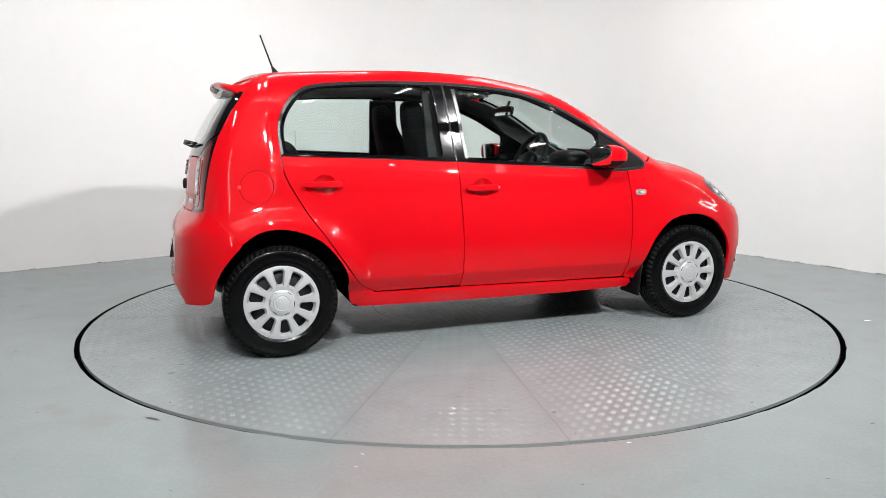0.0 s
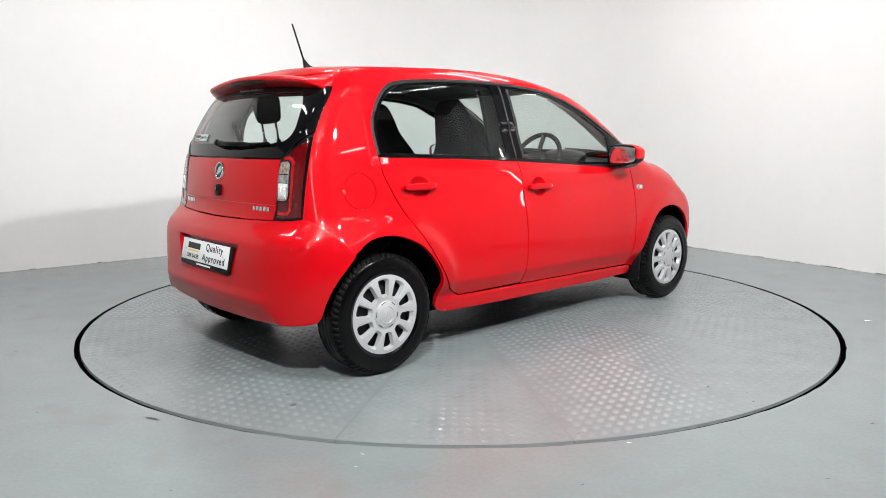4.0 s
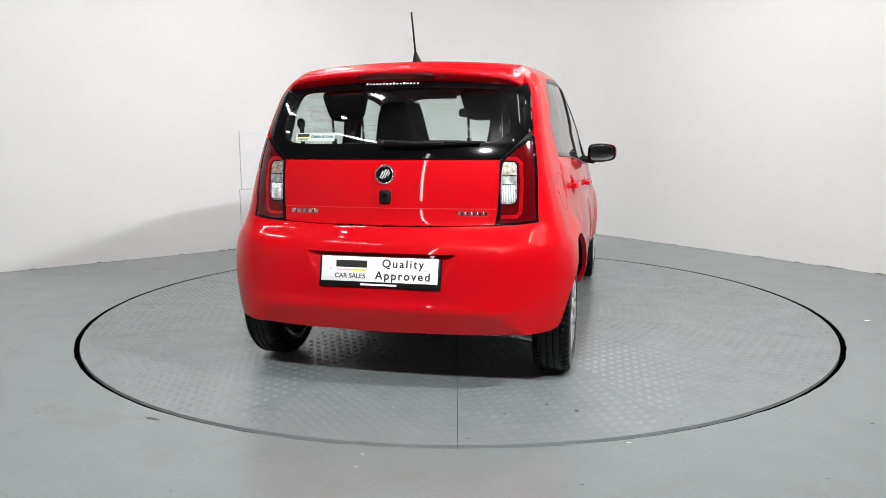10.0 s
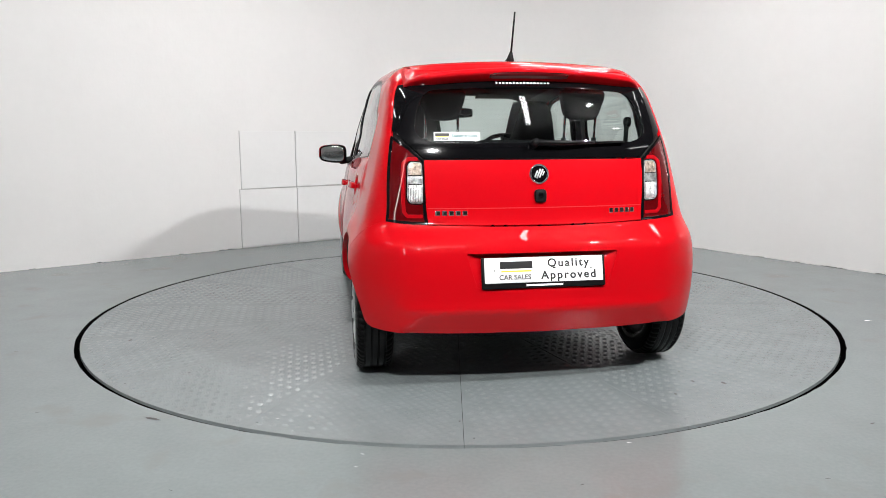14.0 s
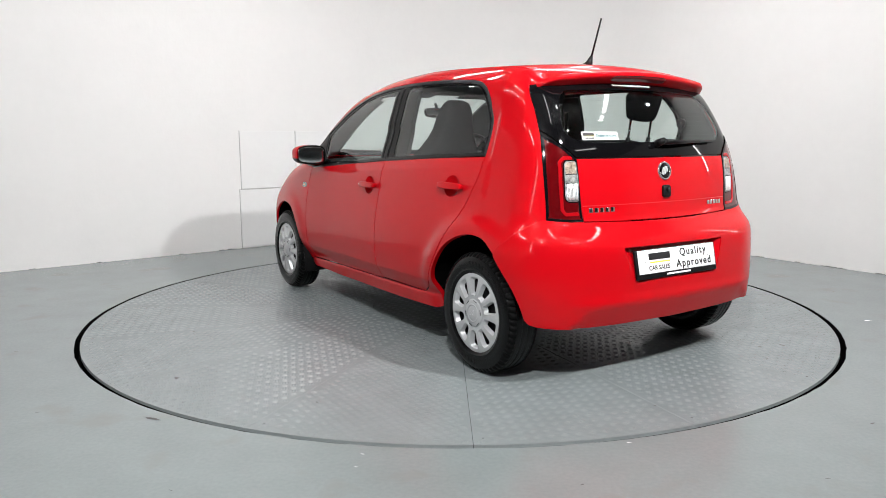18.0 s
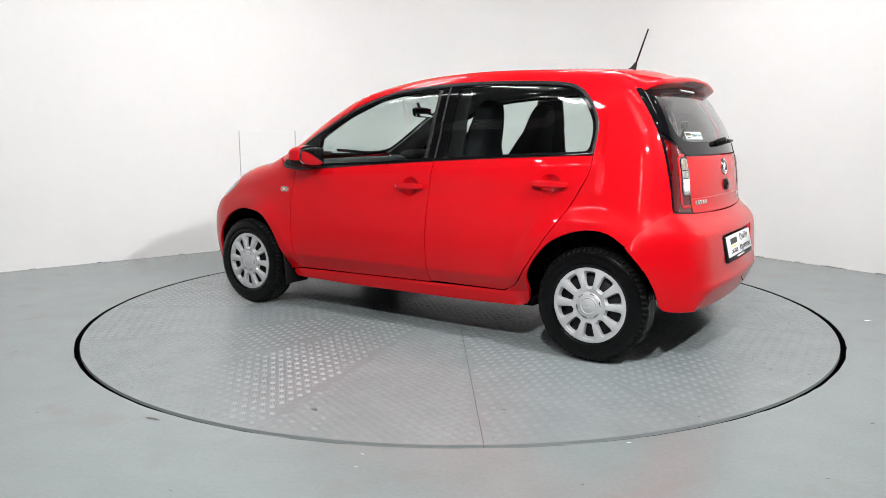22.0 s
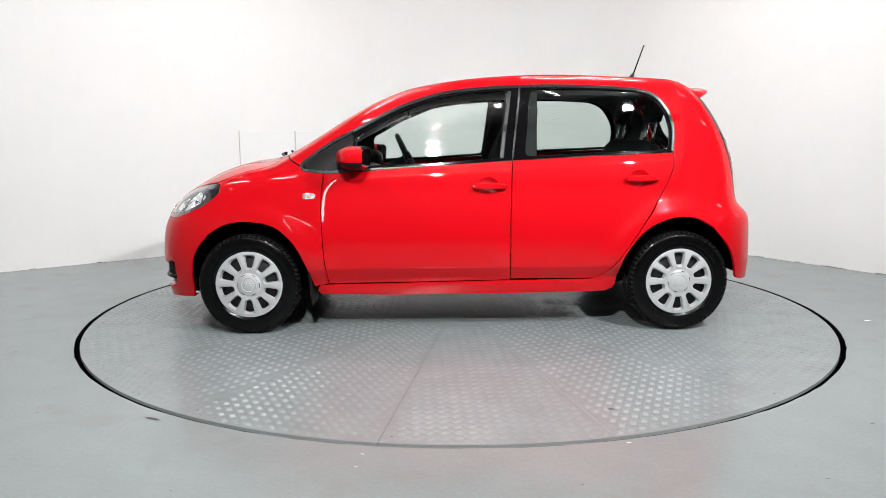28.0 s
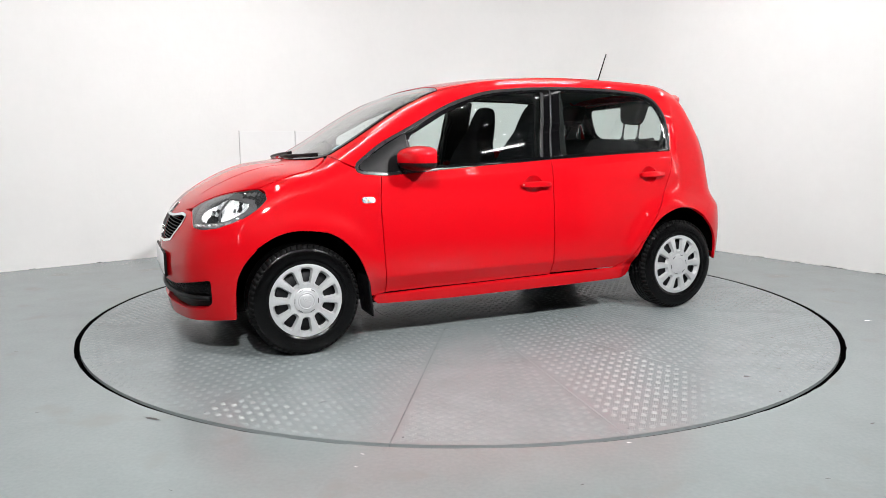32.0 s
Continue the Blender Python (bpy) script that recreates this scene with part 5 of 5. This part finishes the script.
def build_wheel(s, x, first):
    """A wheel with its outer face towards -y; turned about for the left side."""
    m = pose(x, s * .700, .285) @ (pose(0, 0, 0, 0, 0, 180) if s > 0 else Matrix.Identity(4)) @ pose(0, 0, 0, 0, 17 + 31 * x + 20 * s, 0)
    if first is None:
        v, f = lathe([(.001, -.048), (.10, -.050), (.150, -.040), (.168, -.030), (.178, -.060), (.183, -.066), (.176, .070), (.150, .06), (.001, .055)], 48)
        wheel = part("wheel", (v, f), STEEL, CAR, "steel wheel with black tyre and silver cover")
        prof = [(.176, -.070), (.186, -.078), (.196, -.0815), (.200, -.0850), (.204, -.0855), (.207, -.0840), (.220, -.0868), (.240, -.086), (.256, -.083), (.267, -.078), (.2755, -.069), (.2805, -.058)]
        for y in (-.045, -.015, .015, .045):
            prof += [(.2835, y - .012), (.2848, y - .0045), (.2770, y - .004), (.2770, y + .004), (.2848, y + .0045), (.2835, y + .012)] if abs(y) < .04 else \
                    [(.2825, y - .010), (.2838, y - .0035), (.2770, y - .003), (.2770, y + .003), (.2838, y + .0035), (.2825, y + .010)]
        prof += [(.2805, .058), (.2755, .069), (.267, .078), (.240, .086), (.200, .083), (.176, .070)]
        v, f = lathe(prof, 96)
        tyre = part("tyre", (v, f), RUBBER, wheel, "black rubber tyre")
        v, f = [], []
        shoulder = ((.2832, .048), (.2842, .056), (.2812, .0648), (.2725, .0745), (.2635, .0805))
        for k in range(60):
            a = 2 * math.pi * k / 60
            for sy in (-1, 1):
                base = len(v)
                for i, (r, y) in enumerate(shoulder):
                    for da in (-1, 1):
                        w = a + da * .0130 / .28 + .010 * i + (.004 if k % 2 else 0)
                        v.append((r * math.cos(w), sy * y, r * math.sin(w)))
                        v.append(((r - .004) * math.cos(w), sy * (y - .003), (r - .004) * math.sin(w)))
                for i in range(len(shoulder) - 1):
                    q = base + 4 * i
                    f += [(q, q + 4, q + 6, q + 2), (q + 1, q + 5, q + 4, q), (q + 2, q + 6, q + 7, q + 3)]
                f.append((base + 16, base + 17, base + 19, base + 18))
        part("tread", (v, f), TREAD, wheel)["kind"] = "stuff"
        # raised bars in place of the sidewall lettering, and tread blocks on the shoulder
        for a0, cnt in ((60, 7), (240, 6)):
            bm = bmesh.new()
            for k in range(cnt):
                a = math.radians(a0 + k * 6.2)
                r = .232
                box((.010, .0012, .021), (r * math.cos(a), -.0868, r * math.sin(a)), (0, -math.degrees(a) + 90, 0), bevel=0, bm=bm)
            part("sidewall_bar", bm, RUBBER, wheel, smooth=False)
        cov = part("wheel_cover", cover_mesh(), SILVER, wheel, "silver ten-spoke wheel cover")
        cov.location, cov.scale = (0, -.079, 0), (1.065, 1, 1.065)
        v, f = lathe([(.001, -.013), (.030, -.0135), (.033, -.0115)], 32)
        part("cover_emblem", (v, f), SILVER, cov)
        v, f = lathe([(.034, -.0105), (.036, -.0135), (.040, -.0135), (.042, -.0105)], 32)
        part("emblem_rim", (v, f), SILVER, cov)
        for dx, dz, w, h, a in ((-.006, -.009, .026, .005, -8), (.004, .004, .006, .026, 30), (-.006, .004, .006, .020, 30)):
            part("emblem_mark", box((w, .002, h), (dx, -.0138, dz), (0, a, 0), bevel=.0008), SILVER, cov)
        for k in range(6):
            a = math.pi / 3 * k + .2
            part("hub_slot", box((.003, .0016, .024), (.0565 * math.cos(a), -.0095, .0565 * math.sin(a)), (0, -math.degrees(a), 0), bevel=0), STEEL, cov, smooth=False)
        for o in list(cov.children):
            o.parent, o.matrix_local = wheel, pose(0, -.079, 0) @ Matrix.Diagonal((1.065, 1, 1.065, 1))
        wheel.matrix_local = m
        return wheel
    made = {}
    for o in (first, *first.children_recursive):
        made[o] = o.copy()
        scene.collection.objects.link(made[o])
        made[o].parent = made.get(o.parent, o.parent)
    made[first].matrix_local = m
    return made[first]


one = None
for s in (1, -1):
    for x in (1.21, -1.21):
        w = build_wheel(s, x, one)
        one = one or w

# ---- underside and cabin ----
part("floor_pan", box((1.62, 1.14, .06), (0, 0, .215), bevel=.02), LINER, CAR, "dark underbody")
part("floor_pan", box((.86, .94, .10), (1.24, 0, .235), bevel=.02), LINER, CAR)
part("floor_pan", box((.72, .92, .10), (-1.10, 0, .32), bevel=.03), LINER, CAR)
part("rear_axle", tube([(-1.21, -.60, .25), (-1.21, .60, .25)], .035, 12), LINER, CAR)
part("silencer", blob((.20, .50, .10), (-1.42, -.18, .315), power=4, n=6), STEEL, CAR, "dark steel silencer box")
part("bulkhead", box((.05, 1.2, .5), (.98, 0, .66), bevel=.01), LINER, CAR)


def cabin_seat(y):
    cushion = part("front_seat", blob((.50, .48, .17), (.02, y, .44), (0, -8, 0), 3.2, 8, lambda a, b, c: (a, b, c + .25 * b * b)), SEAT, CAR, "charcoal cloth front seat")
    def lean(a, b, c):
        k = min(1, max(0, (c - .05) / .50))
        narrow = 1 - .50 * k * k * (3 - 2 * k) - .10 * max(0, c - .55) / .45
        return a * (1 - .35 * max(0, c)) + .25 * b * b * (1 if c < .45 else .4), b * narrow, c
    part("seat_back", blob((.17, .47, .84), (-.31, y, .895), (0, -15, 0), 5.0, 14, lean), SEAT, cushion)
    part("seat_base", box((.44, .40, .16), (.0, y, .33), bevel=.02), BLACK, cushion)


cabin_seat(.34)
cabin_seat(-.34)
bench = part("rear_seat", blob((.46, 1.18, .18), (-.80, 0, .46), (0, -8, 0), 4, 8), SEAT, CAR, "charcoal cloth rear bench")
part("bench_back", blob((.16, 1.16, .60), (-1.06, 0, .785), (0, -16, 0), 4.5, 8), SEAT, bench)
for y in (.345, -.345):
    h = part("head_restraint", blob((.085, .235, .150), (-1.165, y, 1.250), (0, -10, 0), 5.5, 10, lambda a, b, c: (a, b * (.84 + .16 * c), c + .06 * b * b * (c < 0))), SEAT, bench, "charcoal head restraint on two posts")
    for dy in (-.078, .078):
        part("restraint_post", tube([(-1.135, y + dy, 1.03), (-1.160, y + dy, 1.20)], .0065, 8), CHROME, h)
        part("post_sleeve", tube([(-1.137, y + dy, 1.050), (-1.142, y + dy, 1.090)], .013, 10), BLACK, h)
part("parcel_shelf", box((.36, 1.04, .03), (-1.36, 0, .965), (0, 3, 0), bevel=.01), GREY_TRIM, CAR, "grey parcel shelf")
dash = part("dashboard", blob((.46, 1.30, .26), (.80, 0, .81), (0, 0, 0), 5, 9, lambda a, b, c: (a - .25 * c * (1 if a < 0 else 0), b, c * (1 - .15 * max(0, a)))), DASH, CAR, "dark grey dashboard")
part("dash_top", blob((.46, 1.26, .07), (.84, 0, .925), (0, 4, 0), 4, 8), DASH, dash)
part("instrument_hood", blob((.20, .32, .12), (.62, -.34, .955), (0, 0, 0), 2.6, 7), BLACK, dash)
wheel_c, n_w = Vector((.34, -.34, .948)), Vector((-.90, 0, .43)).normalized()
b1, b2 = Vector((0, 1, 0)), n_w.cross(Vector((0, 1, 0)))
steer = part("steering_wheel", tube([tuple(wheel_c + (b1 * math.cos(a) + b2 * math.sin(a)) * .180) for a in [k * math.pi / 24 for k in range(49)]], .0155, 10, False), BLACK, dash, "black steering wheel")
part("wheel_hub", blob((.06, .15, .13), tuple(wheel_c), (0, 26, 0), 2.8, 6), BLACK, dash)
for a in (.15, math.pi - .15, -math.pi / 2):
    part("wheel_spoke", tube([tuple(wheel_c), tuple(wheel_c + (b1 * math.cos(a) + b2 * math.sin(a)) * .178)], .015, 8), BLACK, dash)
part("steering_column", tube([tuple(wheel_c), (.66, -.34, .80)], .04, 10), BLACK, dash)
mir = part("inner_mirror", blob((.022, .225, .066), (.335, 0, 1.262), (0, 8, 4), 4, 6), BLACK, CAR, "black interior rear-view mirror")
part("mirror_glass", box((.004, .205, .054), (.323, -.0008, 1.261), (0, 8, 4), bevel=.001), CHROME, mir)
part("mirror_stem", tube([(.345, 0, 1.275), (.37, 0, 1.325)], .010, 8), BLACK, mir)
for s in (1, -1):
    vis = part("sun_visor", box((.14, .34, .014), (.20, s * .28, 1.372), (0, 10, 0), bevel=.006), HEADLINER, CAR)
    # front and rear belts
    part("seat_belt", tube([(-.27, s * .615, 1.22), (-.235, s * .645, 1.10), (-.20, s * .665, .85), (-.18, s * .66, .50)], .012, 6), BLACK, CAR)
    part("belt_anchor", box((.03, .02, .06), (-.27, s * .612, 1.225), bevel=.006), BLACK, CAR)
    part("seat_belt", tube([(-1.27, s * .54, 1.17), (-1.21, s * .56, 1.02), (-1.10, s * .56, .80)], .012, 6), BLACK, CAR)
    part("belt_anchor", blob((.05, .03, .05), (-1.255, s * .548, 1.165), power=3, n=4), BLACK, CAR)


def motions():
    rows_t, rows_c = [], []
    for k, a in enumerate(TURN):
        w = math.radians(a)
        c, s = math.cos(w), math.sin(w)
        rows_t.append((2.0 * k, pose(0, 0, 0, 0, 0, a)))
        rows_c.append((2.0 * k, pose(CAR_AT[0] * c - CAR_AT[1] * s, CAR_AT[0] * s + CAR_AT[1] * c, .0022, 0, 0, a)))
    walk(TABLE, rows_t)
    walk(CAR, rows_c)


motions()
